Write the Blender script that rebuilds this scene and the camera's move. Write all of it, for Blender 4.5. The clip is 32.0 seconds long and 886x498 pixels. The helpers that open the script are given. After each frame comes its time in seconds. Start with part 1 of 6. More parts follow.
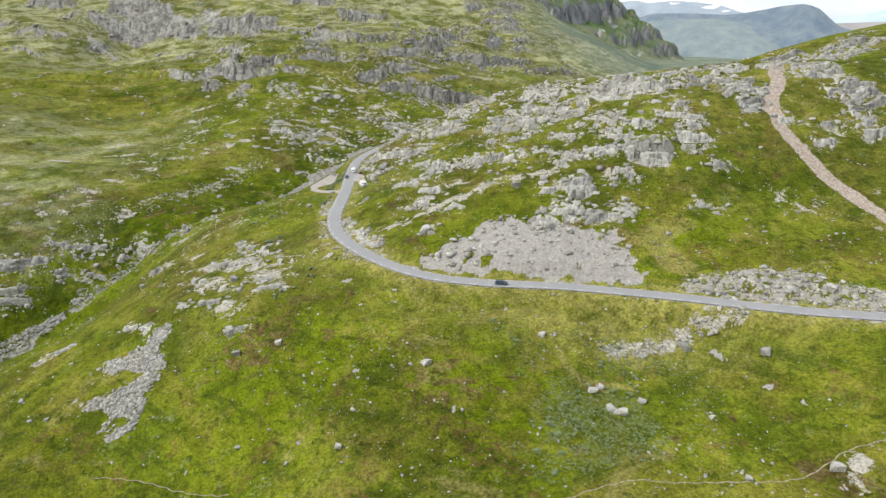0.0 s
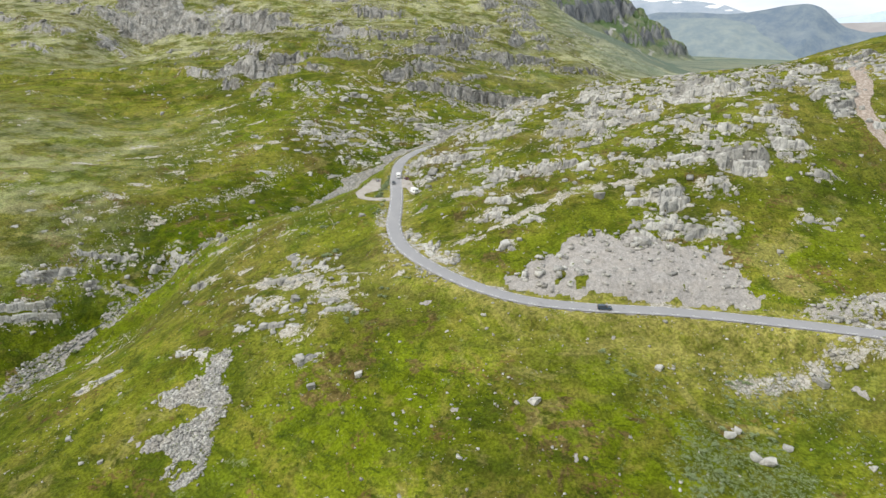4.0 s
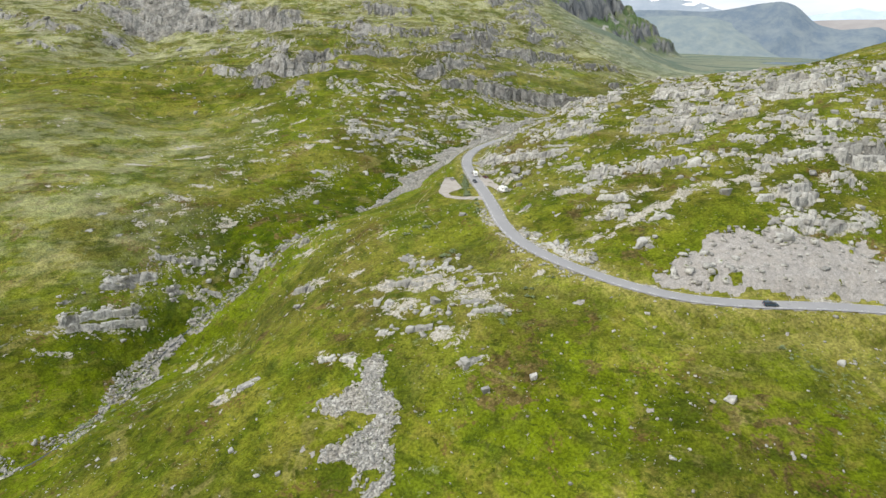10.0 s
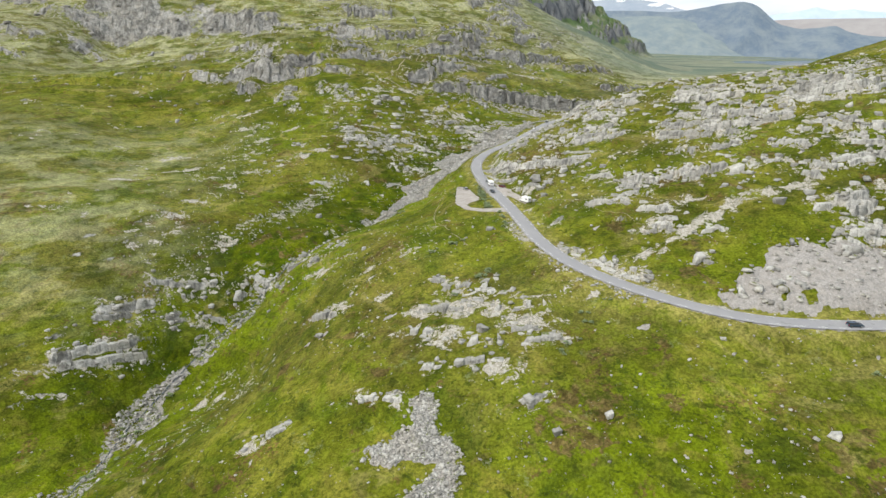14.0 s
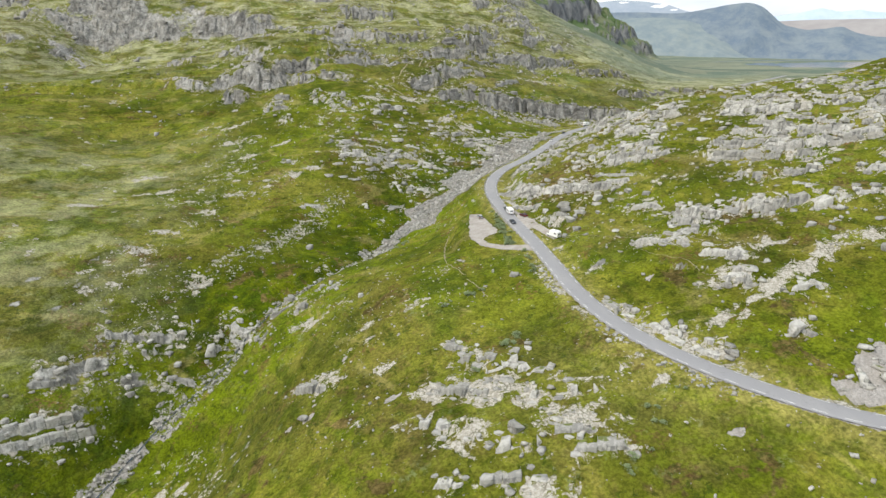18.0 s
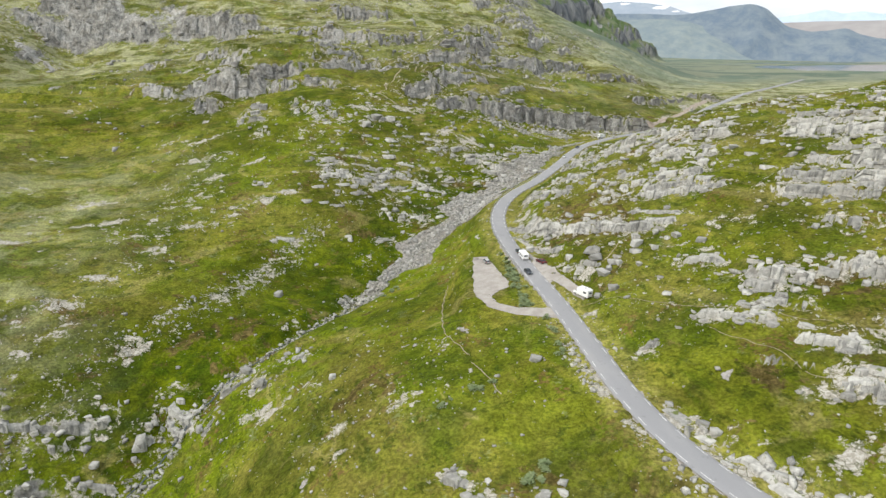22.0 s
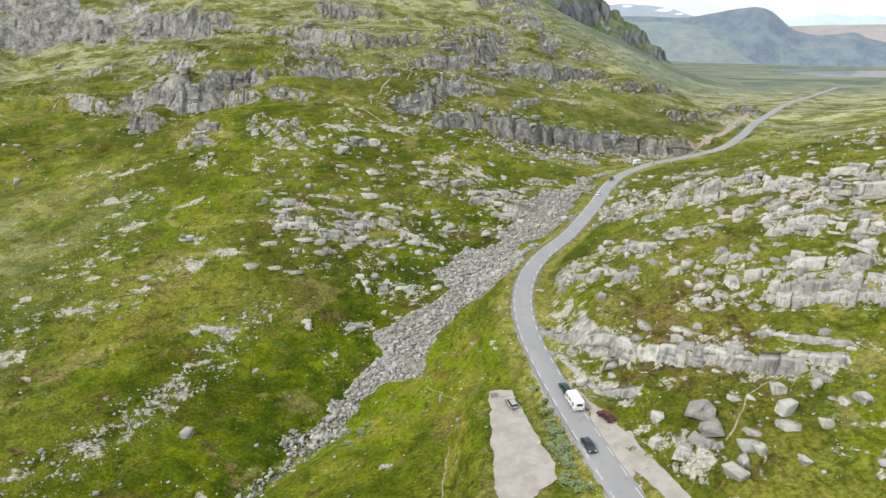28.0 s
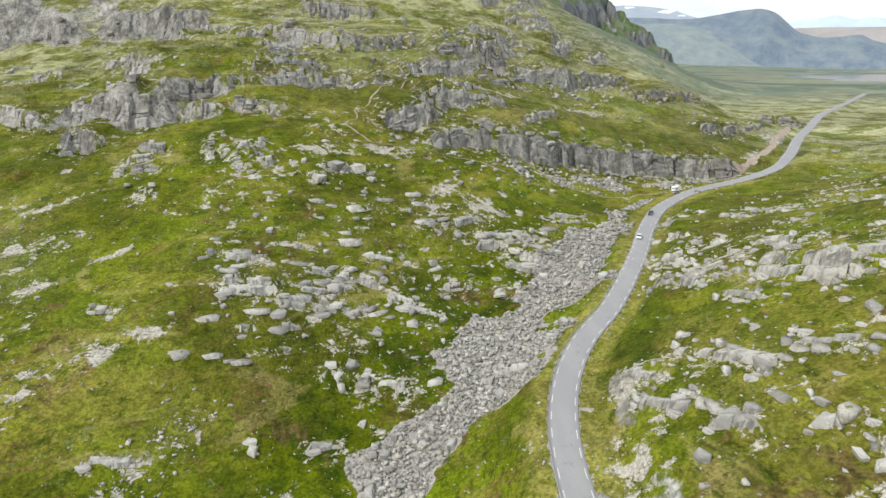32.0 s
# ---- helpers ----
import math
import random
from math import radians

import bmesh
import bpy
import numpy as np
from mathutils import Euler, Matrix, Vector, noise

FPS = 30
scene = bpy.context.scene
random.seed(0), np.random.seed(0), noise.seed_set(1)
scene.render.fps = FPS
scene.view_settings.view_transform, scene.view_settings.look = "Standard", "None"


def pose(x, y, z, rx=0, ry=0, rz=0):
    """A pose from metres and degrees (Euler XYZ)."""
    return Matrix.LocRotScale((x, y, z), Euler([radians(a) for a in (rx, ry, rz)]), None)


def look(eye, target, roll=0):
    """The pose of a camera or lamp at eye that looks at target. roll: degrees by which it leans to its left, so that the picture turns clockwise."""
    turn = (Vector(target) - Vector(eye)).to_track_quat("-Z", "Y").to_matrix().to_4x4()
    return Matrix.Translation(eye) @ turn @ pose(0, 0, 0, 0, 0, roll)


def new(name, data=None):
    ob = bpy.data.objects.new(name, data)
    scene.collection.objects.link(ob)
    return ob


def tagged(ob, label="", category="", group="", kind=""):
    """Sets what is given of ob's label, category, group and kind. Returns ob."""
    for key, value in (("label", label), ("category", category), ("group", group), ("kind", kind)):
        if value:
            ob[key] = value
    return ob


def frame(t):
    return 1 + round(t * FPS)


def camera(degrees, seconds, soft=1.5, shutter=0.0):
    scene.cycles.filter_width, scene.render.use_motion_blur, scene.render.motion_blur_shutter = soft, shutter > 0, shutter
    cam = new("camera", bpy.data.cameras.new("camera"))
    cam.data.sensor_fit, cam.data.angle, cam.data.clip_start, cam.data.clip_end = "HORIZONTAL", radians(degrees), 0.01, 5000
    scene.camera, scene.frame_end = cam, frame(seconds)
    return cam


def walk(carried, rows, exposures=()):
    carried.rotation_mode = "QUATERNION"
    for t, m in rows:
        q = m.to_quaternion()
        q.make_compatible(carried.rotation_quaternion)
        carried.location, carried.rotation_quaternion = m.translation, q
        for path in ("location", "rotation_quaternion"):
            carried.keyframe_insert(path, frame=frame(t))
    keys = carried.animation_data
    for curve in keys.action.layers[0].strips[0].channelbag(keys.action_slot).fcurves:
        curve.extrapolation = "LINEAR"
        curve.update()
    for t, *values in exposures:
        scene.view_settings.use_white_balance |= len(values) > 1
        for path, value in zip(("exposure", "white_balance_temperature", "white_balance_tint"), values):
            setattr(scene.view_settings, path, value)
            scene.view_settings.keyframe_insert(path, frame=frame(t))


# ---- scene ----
cam = camera(71.4, 32.0)
METRES, EYE, TILT, LEAN, TURN = 400.0, 124.0, -18.8, 0.0, 0.0
ROWS = [
    (0.0, 0.0, 0.0, 0.0, 0.0, 0.0, -0.0),
    (0.5, -0.0075, 0.0116, 0.0038, -0.02, 0.0, -0.03),
    (1.0, -0.0158, 0.0215, 0.007, -0.07, -0.0, -0.06),
    (1.5, -0.0246, 0.0298, 0.0096, -0.12, -0.01, -0.11),
    (2.0, -0.0338, 0.0366, 0.0117, -0.16, -0.02, -0.14),
    (2.5, -0.0437, 0.0421, 0.0134, -0.22, -0.06, -0.18),
    (3.0, -0.0539, 0.0467, 0.0148, -0.26, -0.09, -0.2),
    (3.5, -0.0646, 0.0504, 0.0159, -0.29, -0.12, -0.2),
    (5.5, -0.1122, 0.0592, 0.0185, -0.39, -0.26, -0.13),
    (6.0, -0.1246, 0.0604, 0.0187, -0.39, -0.28, -0.13),
    (6.5, -0.1371, 0.0614, 0.0187, -0.39, -0.3, -0.14),
    (7.0, -0.1494, 0.0622, 0.0188, -0.4, -0.31, -0.13),
    (7.5, -0.1616, 0.063, 0.0189, -0.4, -0.3, -0.12),
    (8.0, -0.1735, 0.0636, 0.0188, -0.39, -0.31, -0.09),
    (8.5, -0.1853, 0.0642, 0.0189, -0.38, -0.31, -0.09),
    (9.0, -0.1968, 0.0645, 0.0189, -0.39, -0.32, -0.06),
    (9.5, -0.2084, 0.0649, 0.0189, -0.38, -0.32, -0.06),
    (10.0, -0.2197, 0.0654, 0.0189, -2.64, -0.36, 0.66),
    (10.5, -0.2314, 0.0663, 0.0193, -2.74, -0.38, 0.76),
    (11.0, -0.2418, 0.0693, 0.0204, -2.71, -0.38, 0.8),
    (11.5, -0.2507, 0.074, 0.0218, -2.83, -0.37, 0.91),
    (12.0, -0.258, 0.0803, 0.0238, -5.03, -0.39, 1.63),
    (12.5, -0.265, 0.0877, 0.0265, -5.46, -0.36, 1.82),
    (13.0, -0.27, 0.0965, 0.0295, -5.44, -0.33, 1.91),
    (13.5, -0.2737, 0.1066, 0.0328, -5.42, -0.28, 1.98),
    (14.0, -0.2763, 0.1177, 0.0367, -5.39, -0.26, 2.06),
    (14.5, -0.278, 0.1299, 0.0408, -5.37, -0.23, 2.13),
    (16.5, -0.2785, 0.1875, 0.0606, -5.3, -0.11, 2.27),
    (17.0, -0.2775, 0.2037, 0.0663, -5.28, -0.07, 2.3),
    (17.5, -0.2761, 0.2205, 0.0722, -5.27, -0.06, 2.28),
    (18.0, -0.2744, 0.2376, 0.0781, -5.26, -0.03, 2.29),
    (18.5, -0.2724, 0.2545, 0.0841, -5.26, -0.01, 2.29),
    (19.0, -0.2704, 0.2714, 0.09, -5.27, -0.0, 2.27),
    (19.5, -0.2683, 0.2884, 0.096, -5.27, 0.02, 2.29),
    (20.0, -0.2663, 0.3054, 0.1017, -5.29, 0.05, 2.3),
    (20.5, -0.2643, 0.3222, 0.1077, -5.3, 0.05, 2.29),
    (21.0, -0.2624, 0.3391, 0.1135, -5.32, 0.07, 2.29),
    (21.5, -0.2605, 0.356, 0.1193, -5.34, 0.09, 2.29),
    (22.0, -0.2587, 0.3731, 0.1251, -5.36, 0.1, 2.29),
    (22.5, -0.2572, 0.3902, 0.131, -5.39, 0.12, 2.29),
    (23.0, -0.2557, 0.4075, 0.137, -5.42, 0.14, 2.27),
    (23.5, -0.2542, 0.425, 0.143, -5.45, 0.17, 2.26),
    (24.0, -0.2525, 0.443, 0.1493, -5.47, 0.17, 2.25),
    (24.5, -0.2509, 0.4606, 0.1554, -5.49, 0.17, 2.24),
    (25.0, -0.2489, 0.4794, 0.1619, -5.5, 0.2, 2.24),
    (25.5, -0.2468, 0.4982, 0.1686, -5.52, 0.2, 2.21),
    (27.5, -0.2374, 0.5748, 0.1946, -5.56, 0.24, 2.08),
    (28.0, -0.2354, 0.5938, 0.2014, -5.58, 0.25, 2.06),
    (28.5, -0.2333, 0.613, 0.2082, -5.57, 0.25, 2.06),
    (29.0, -0.2312, 0.6323, 0.2148, -5.58, 0.28, 2.05),
    (29.5, -0.2291, 0.6516, 0.2215, -5.59, 0.31, 2.04),
    (30.0, -0.227, 0.6712, 0.2283, -5.59, 0.33, 2.04),
    (30.5, -0.225, 0.6906, 0.2351, -5.6, 0.35, 2.02),
    (31.0, -0.2228, 0.7101, 0.2418, -5.61, 0.34, 2.01),
    (31.5, -0.2208, 0.7296, 0.2487, -5.62, 0.37, 1.97),
    (32.0, -0.2203, 0.7489, 0.2554, -5.7, 0.37, 1.97),
]
walk(cam, [(t, pose(0, 0, EYE, TILT, LEAN, TURN) @ pose(METRES * x, METRES * y, METRES * z, 90 + pitch, roll, yaw)) for t, x, y, z, yaw, pitch, roll in ROWS])

# ---- world and light: a bright overcast day in the mountains ----
SUN_AZ, SUN_EL = 248.0, 44.0
world = bpy.data.worlds.new("overcast_sky")
scene.world = world
world.use_nodes = True
wn, wl = world.node_tree.nodes, world.node_tree.links
wn.clear()
sky = wn.new("ShaderNodeTexSky")
sky.sky_type, sky.sun_disc = "NISHITA", False
sky.sun_elevation, sky.sun_rotation = radians(SUN_EL), radians(SUN_AZ)
sky.altitude, sky.dust_density = 1000, 4.0
cloud_at = wn.new("ShaderNodeTexCoord")
cloud_map = wn.new("ShaderNodeMapping")
cloud_map.inputs["Scale"].default_value = (2.0, 2.0, 7.0)
cloud = wn.new("ShaderNodeTexNoise")
cloud.inputs["Scale"].default_value, cloud.inputs["Detail"].default_value = 2.2, 7
cloud_ramp = wn.new("ShaderNodeValToRGB")
cloud_ramp.color_ramp.elements[0].position, cloud_ramp.color_ramp.elements[1].position = 0.30, 0.62
cloud_ramp.color_ramp.elements[0].color, cloud_ramp.color_ramp.elements[1].color = (5.2, 5.8, 6.5, 1), (8.6, 8.8, 9.0, 1)
cloud_mix = wn.new("ShaderNodeMix")
cloud_mix.data_type = "RGBA"
cloud_mix.inputs[0].default_value = 0.88
back = wn.new("ShaderNodeBackground")
back.inputs["Strength"].default_value = 0.11
world_out = wn.new("ShaderNodeOutputWorld")
wl.new(cloud_at.outputs["Generated"], cloud_map.inputs[0])
wl.new(cloud_map.outputs[0], cloud.inputs["Vector"])
wl.new(cloud.outputs["Fac"], cloud_ramp.inputs[0])
wl.new(sky.outputs[0], cloud_mix.inputs[6])
wl.new(cloud_ramp.outputs[0], cloud_mix.inputs[7])
wl.new(cloud_mix.outputs[2], back.inputs[0])
wl.new(back.outputs[0], world_out.inputs[0])
sun = new("sun", bpy.data.lights.new("sun", "SUN"))
sun.data.energy, sun.data.angle, sun.data.color = 2.1, radians(12), (1.0, 0.955, 0.88)
sun.matrix_world = look((300 * math.sin(radians(SUN_AZ)), 300 * math.cos(radians(SUN_AZ)), 300 * math.tan(radians(SUN_EL))), (0, 0, 0))
scene.view_settings.exposure = 0.42

# ---- materials ----
class Mat:
    """A node material under construction; vectors are in metres of the world."""

    def __init__(self, name, rough=0.9):
        self.m = bpy.data.materials.new(name)
        self.m.use_nodes = True
        self.n, self.l = self.m.node_tree.nodes, self.m.node_tree.links
        self.b = self.n["Principled BSDF"]
        self.b.inputs["Roughness"].default_value = rough
        self.b.inputs["Specular IOR Level"].default_value = 0.25
        self.at = self.n.new("ShaderNodeTexCoord").outputs["Object"]

    def to(self, value, socket):
        if hasattr(value, "is_linked"):
            self.l.new(value, socket)
        elif isinstance(value, tuple):
            socket.default_value = (*value, 1) if len(value) == 3 and len(socket.default_value) == 4 else value
        else:
            socket.default_value = value

    def noise(self, size, detail=4, rough=0.55, stretch=(1, 1, 1), warp=0.0, turn=0.0):
        mp = self.n.new("ShaderNodeMapping")
        mp.vector_type = "TEXTURE"
        mp.inputs["Scale"].default_value = [size / s for s in stretch]
        mp.inputs["Rotation"].default_value = (0, 0, radians(turn))
        t = self.n.new("ShaderNodeTexNoise")
        t.inputs["Scale"].default_value, t.inputs["Detail"].default_value, t.inputs["Roughness"].default_value = 1, detail, rough
        t.inputs["Distortion"].default_value = warp
        self.l.new(self.at, mp.inputs[0])
        self.l.new(mp.outputs[0], t.inputs["Vector"])
        return t.outputs["Fac"]

    def cells(self, size, stretch=(1, 1, 1), feature="F1", what="Distance"):
        mp = self.n.new("ShaderNodeMapping")
        mp.inputs["Scale"].default_value = [s / size for s in stretch]
        t = self.n.new("ShaderNodeTexVoronoi")
        t.feature = feature
        t.inputs["Scale"].default_value = 1
        self.l.new(self.at, mp.inputs[0])
        self.l.new(mp.outputs[0], t.inputs["Vector"])
        return t.outputs[what]

    def attribute(self, name):
        a = self.n.new("ShaderNodeAttribute")
        a.attribute_name = name
        return a.outputs["Fac"]

    def ramp(self, fac, lo, hi, a=0.0, b=1.0):
        r = self.n.new("ShaderNodeMapRange")
        r.interpolation_type = "SMOOTHSTEP"
        for i, v in enumerate((lo, hi, a, b)):
            r.inputs[i + 1].default_value = v
        self.to(fac, r.inputs[0])
        return r.outputs[0]

    def calc(self, op, a, b=0.0):
        m = self.n.new("ShaderNodeMath")
        m.operation = op
        self.to(a, m.inputs[0])
        self.to(b, m.inputs[1])
        return m.outputs[0]

    def mix(self, fac, a, b, mode="MIX"):
        m = self.n.new("ShaderNodeMix")
        m.data_type, m.blend_type = "RGBA", mode
        self.to(fac, m.inputs[0])
        self.to(a, m.inputs[6])
        self.to(b, m.inputs[7])
        return m.outputs[2]

    def grey(self, value):
        c = self.n.new("ShaderNodeCombineColor")
        for i in range(3):
            self.to(value, c.inputs[i])
        return c.outputs[0]

    def normal_z(self):
        g, s = self.n.new("ShaderNodeNewGeometry"), self.n.new("ShaderNodeSeparateXYZ")
        self.l.new(g.outputs["Normal"], s.inputs[0])
        return s.outputs["Z"]

    def random_tone(self, island=False):
        return self.n.new("ShaderNodeNewGeometry").outputs["Random Per Island"] if island else self.n.new("ShaderNodeObjectInfo").outputs["Random"]

    def bump(self, height, strength, distance):
        b = self.n.new("ShaderNodeBump")
        b.inputs["Strength"].default_value, b.inputs["Distance"].default_value = strength, distance
        self.to(height, b.inputs["Height"])
        if self.b.inputs["Normal"].is_linked:
            self.l.new(self.b.inputs["Normal"].links[0].from_socket, b.inputs["Normal"])
        self.l.new(b.outputs[0], self.b.inputs["Normal"])

    def done(self, colour):
        self.to(colour, self.b.inputs["Base Color"])
        return self.m


def rock_colour(w, tone=None, cracked=0.6):
    """Grey gneiss with pale lichen, dark water streaks and cracks."""
    lichen = w.ramp(w.noise(1.6, 5, 0.62, warp=0.4), 0.43, 0.55)
    streak = w.ramp(w.noise(1.5, 5, 0.65, (1, 1, 0.14)), 0.53, 0.63)
    c = w.mix(lichen, (0.305, 0.300, 0.275), (0.415, 0.408, 0.374))
    c = w.mix(w.calc("MULTIPLY", streak, w.ramp(w.normal_z(), 0.75, 0.45, 0.12, 0.75)), c, (0.135, 0.135, 0.132))
    c = w.mix(w.ramp(w.noise(9, 3), 0.45, 0.62, 0, 0.40), c, (0.33, 0.300, 0.245))
    bed = w.ramp(w.noise(1.1, 4, 0.6, (0.16, 0.16, 1.6)), 0.57, 0.63)
    c = w.mix(w.calc("MULTIPLY", bed, 0.5 * cracked), c, (0.10, 0.098, 0.09))
    crack = w.ramp(w.noise(2.6, 5, 0.6, (1, 1, 0.35), 1.2), 0.488, 0.500)
    crack = w.calc("MULTIPLY", crack, w.ramp(w.noise(2.6, 5, 0.6, (1, 1, 0.35), 1.2), 0.512, 0.500))
    c = w.mix(w.calc("MULTIPLY", crack, w.ramp(w.noise(3.0, 3), 0.45, 0.55, 0, cracked)), c, (0.045, 0.043, 0.037))
    c = w.mix(w.ramp(w.noise(0.5, 4, 0.7), 0.62, 0.72, 0, 0.28), c, (0.14, 0.14, 0.13))
    if tone is not None:
        c = w.mix(1.0, c, w.grey(w.ramp(tone, 0, 1, 0.74, 1.22)), "MULTIPLY")
    return c


def make_rock(name, tone_kind, dark=1.0):
    w = Mat(name, 0.92)
    tone = {"object": w.random_tone(), "island": w.random_tone(True)}[tone_kind]
    c = rock_colour(w, tone)
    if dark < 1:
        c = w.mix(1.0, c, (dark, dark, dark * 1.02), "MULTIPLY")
    up = w.ramp(w.normal_z(), 0.80, 0.97)
    c = w.mix(w.calc("MULTIPLY", up, w.ramp(w.noise(2.6, 5, 0.6), 0.53, 0.60, 0, 0.9)), c, (0.105, 0.130, 0.018))
    w.bump(w.noise(0.7, 4, 0.6), 0.45, 0.12)
    return w.done(c)


ROCK = make_rock("lichened_gneiss", "object")
ROCK_JOINED = make_rock("loose_gneiss", "island")
# the same gneiss with its whole colour multiplied darker
ROCK_DARK = make_rock("darker_crag_gneiss", "object", 0.82)
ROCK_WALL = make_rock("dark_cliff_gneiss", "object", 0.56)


def make_ground():
    w = Mat("mountain_turf", 0.95)
    w.b.inputs["Specular IOR Level"].default_value = 0.06
    broad, mid = w.noise(80, 4, 0.55, warp=0.7), w.noise(21, 5, 0.6, warp=0.9)
    small, fine = w.noise(2.6, 4, 0.62, warp=0.3), w.noise(0.8, 3, 0.65)
    lush, dry, deep_green = w.attribute("lush"), w.attribute("heath"), w.attribute("deep_green")
    # bands along the contours, and patches that trail down the slope
    terrace = w.noise(19, 6, 0.62, (0.42, 0.42, 2.6), 0.5)
    lip = w.noise(8, 5, 0.62, (0.42, 0.42, 2.4), 0.4)
    trail = w.noise(15, 6, 0.62, (1.0, 0.34, 1), 0.7, -38)
    grass = w.mix(w.ramp(mid, 0.41, 0.57), (0.100, 0.134, 0.010), (0.176, 0.196, 0.017))
    grass = w.mix(w.ramp(terrace, 0.47, 0.58, 0, 0.75), grass, (0.240, 0.222, 0.036))
    grass = w.mix(w.ramp(broad, 0.47, 0.58, 0, 0.40), grass, (0.205, 0.180, 0.048))
    bright = w.calc("MULTIPLY", lush, w.ramp(w.noise(10, 5, 0.6, warp=0.8), 0.40, 0.54))
    grass = w.mix(bright, grass, (0.150, 0.196, 0.007))
    grass = w.mix(w.ramp(lip, 0.55, 0.64, 0, 0.62), grass, (0.058, 0.086, 0.008))
    grass = w.mix(w.ramp(trail, 0.54, 0.62, 0, 0.60), grass, (0.078, 0.112, 0.006))
    # a darker, more saturated green where the mask is set
    deep_grass = w.mix(w.ramp(w.noise(13, 5, 0.6, warp=0.8), 0.42, 0.58), (0.050, 0.082, 0.003), (0.120, 0.150, 0.004))
    grass = w.mix(w.calc("MULTIPLY", deep_green, w.ramp(w.noise(7, 5, 0.6), 0.34, 0.50, 0.55, 1.0)), grass, deep_grass)
    heath = w.mix(w.ramp(small, 0.40, 0.60), (0.105, 0.084, 0.024), (0.195, 0.150, 0.052))
    heathy = w.calc("ADD", dry, w.ramp(w.noise(31, 6, 0.62, warp=0.9), 0.56, 0.65, 0, 0.65))
    c = w.mix(w.ramp(w.calc("MULTIPLY", heathy, w.ramp(w.noise(5, 5, 0.66, warp=0.5), 0.40, 0.58, 0.35, 1.25)), 0.30, 0.75), grass, heath)
    straw = w.ramp(w.noise(24, 6, 0.64, (0.6, 0.6, 2.2), 0.9), 0.57, 0.64, 0, 0.60)
    c = w.mix(straw, c, (0.33, 0.292, 0.095))
    # tussocks, low shrubs and flowers
    tuft = w.ramp(w.noise(1.9, 4, 0.65, warp=0.8), 0.56, 0.62, 0, 0.72)
    c = w.mix(w.calc("MULTIPLY", tuft, w.ramp(w.noise(14, 4, 0.6), 0.46, 0.58)), c, (0.046, 0.078, 0.009))
    fleck = w.ramp(w.noise(3.0, 5, 0.66, (0.6, 0.6, 2.4), 0.5), 0.57, 0.63, 0, 0.7)
    c = w.mix(fleck, c, (0.052, 0.074, 0.008))
    sage = w.calc("MULTIPLY", w.ramp(w.noise(8, 6, 0.7), 0.60, 0.66, 0, 0.75), w.ramp(fine, 0.44, 0.56))
    c = w.mix(sage, c, (0.175, 0.205, 0.085))
    bloom = w.calc("MULTIPLY", w.ramp(w.noise(15, 4), 0.59, 0.66), w.ramp(w.noise(1.2, 4), 0.46, 0.58, 0, 0.6))
    c = w.mix(bloom, c, (0.185, 0.095, 0.048))
    rust = w.ramp(w.noise(6.5, 6, 0.68, warp=0.7), 0.60, 0.67, 0, 0.55)
    c = w.mix(w.calc("MULTIPLY", rust, w.ramp(broad, 0.44, 0.56, 0.2, 1.0)), c, (0.190, 0.135, 0.055))
    yellow = w.calc("MULTIPLY", w.attribute("verge"), w.ramp(w.noise(2.6, 6, 0.7), 0.40, 0.58, 0.25, 0.95))
    c = w.mix(yellow, c, (0.330, 0.305, 0.080))
    # pale straw, and the paleness of distant haze put into the grass colour
    c = w.mix(w.calc("MULTIPLY", w.attribute("haze_straw"), w.ramp(w.noise(14, 6, 0.7, (0.6, 0.6, 2)), 0.44, 0.57, 0.12, 0.95)), c, (0.450, 0.452, 0.260))
    c = w.mix(1.0, c, w.grey(w.ramp(fine, 0.38, 0.62, 0.76, 1.27)), "MULTIPLY")
    c = w.mix(1.0, c, w.grey(w.ramp(w.noise(4.5, 5, 0.65, warp=0.6), 0.38, 0.62, 0.82, 1.17)), "MULTIPLY")
    c = w.mix(1.0, c, w.grey(w.ramp(w.noise(48, 5, 0.6, warp=0.6), 0.38, 0.62, 0.55, 0.84)), "MULTIPLY")
    # bare soil, gravel and rock
    bare = w.attribute("bare")
    soil_edge = w.calc("ADD", bare, w.calc("MULTIPLY", w.calc("SUBTRACT", w.noise(4.6, 8, 0.76, warp=0.4), 0.5), 3.2))
    soil = w.mix(w.ramp(w.noise(0.9, 5, 0.7), 0.42, 0.58), (0.30, 0.278, 0.230), (0.46, 0.438, 0.385))
    joint = w.ramp(w.cells(1.5, (1, 1, 1.5), "DISTANCE_TO_EDGE"), 0.07, 0.03, 0, 0.7)
    soil = w.mix(w.calc("MULTIPLY", joint, w.ramp(w.noise(4, 3), 0.45, 0.55)), soil, (0.07, 0.075, 0.03))
    c = w.mix(w.ramp(soil_edge, 0.50, 0.57), c, soil)
    gravel = w.attribute("gravel")
    gravel_edge = w.calc("ADD", gravel, w.calc("MULTIPLY", w.calc("SUBTRACT", w.noise(2.6, 7, 0.78), 0.5), 1.5))
    pebbles = w.mix(w.cells(0.35, what="Color"), (0.245, 0.230, 0.212), (0.40, 0.385, 0.360))
    pebbles = w.mix(w.ramp(w.noise(5, 6, 0.68), 0.4, 0.66, 0, 0.5), pebbles, (0.33, 0.300, 0.260))
    pebbles = w.mix(1.0, pebbles, w.grey(w.ramp(w.noise(1.7, 6, 0.75), 0.36, 0.62, 0.84, 1.10)), "MULTIPLY")
    c = w.mix(w.ramp(gravel_edge, 0.47, 0.55), c, pebbles)
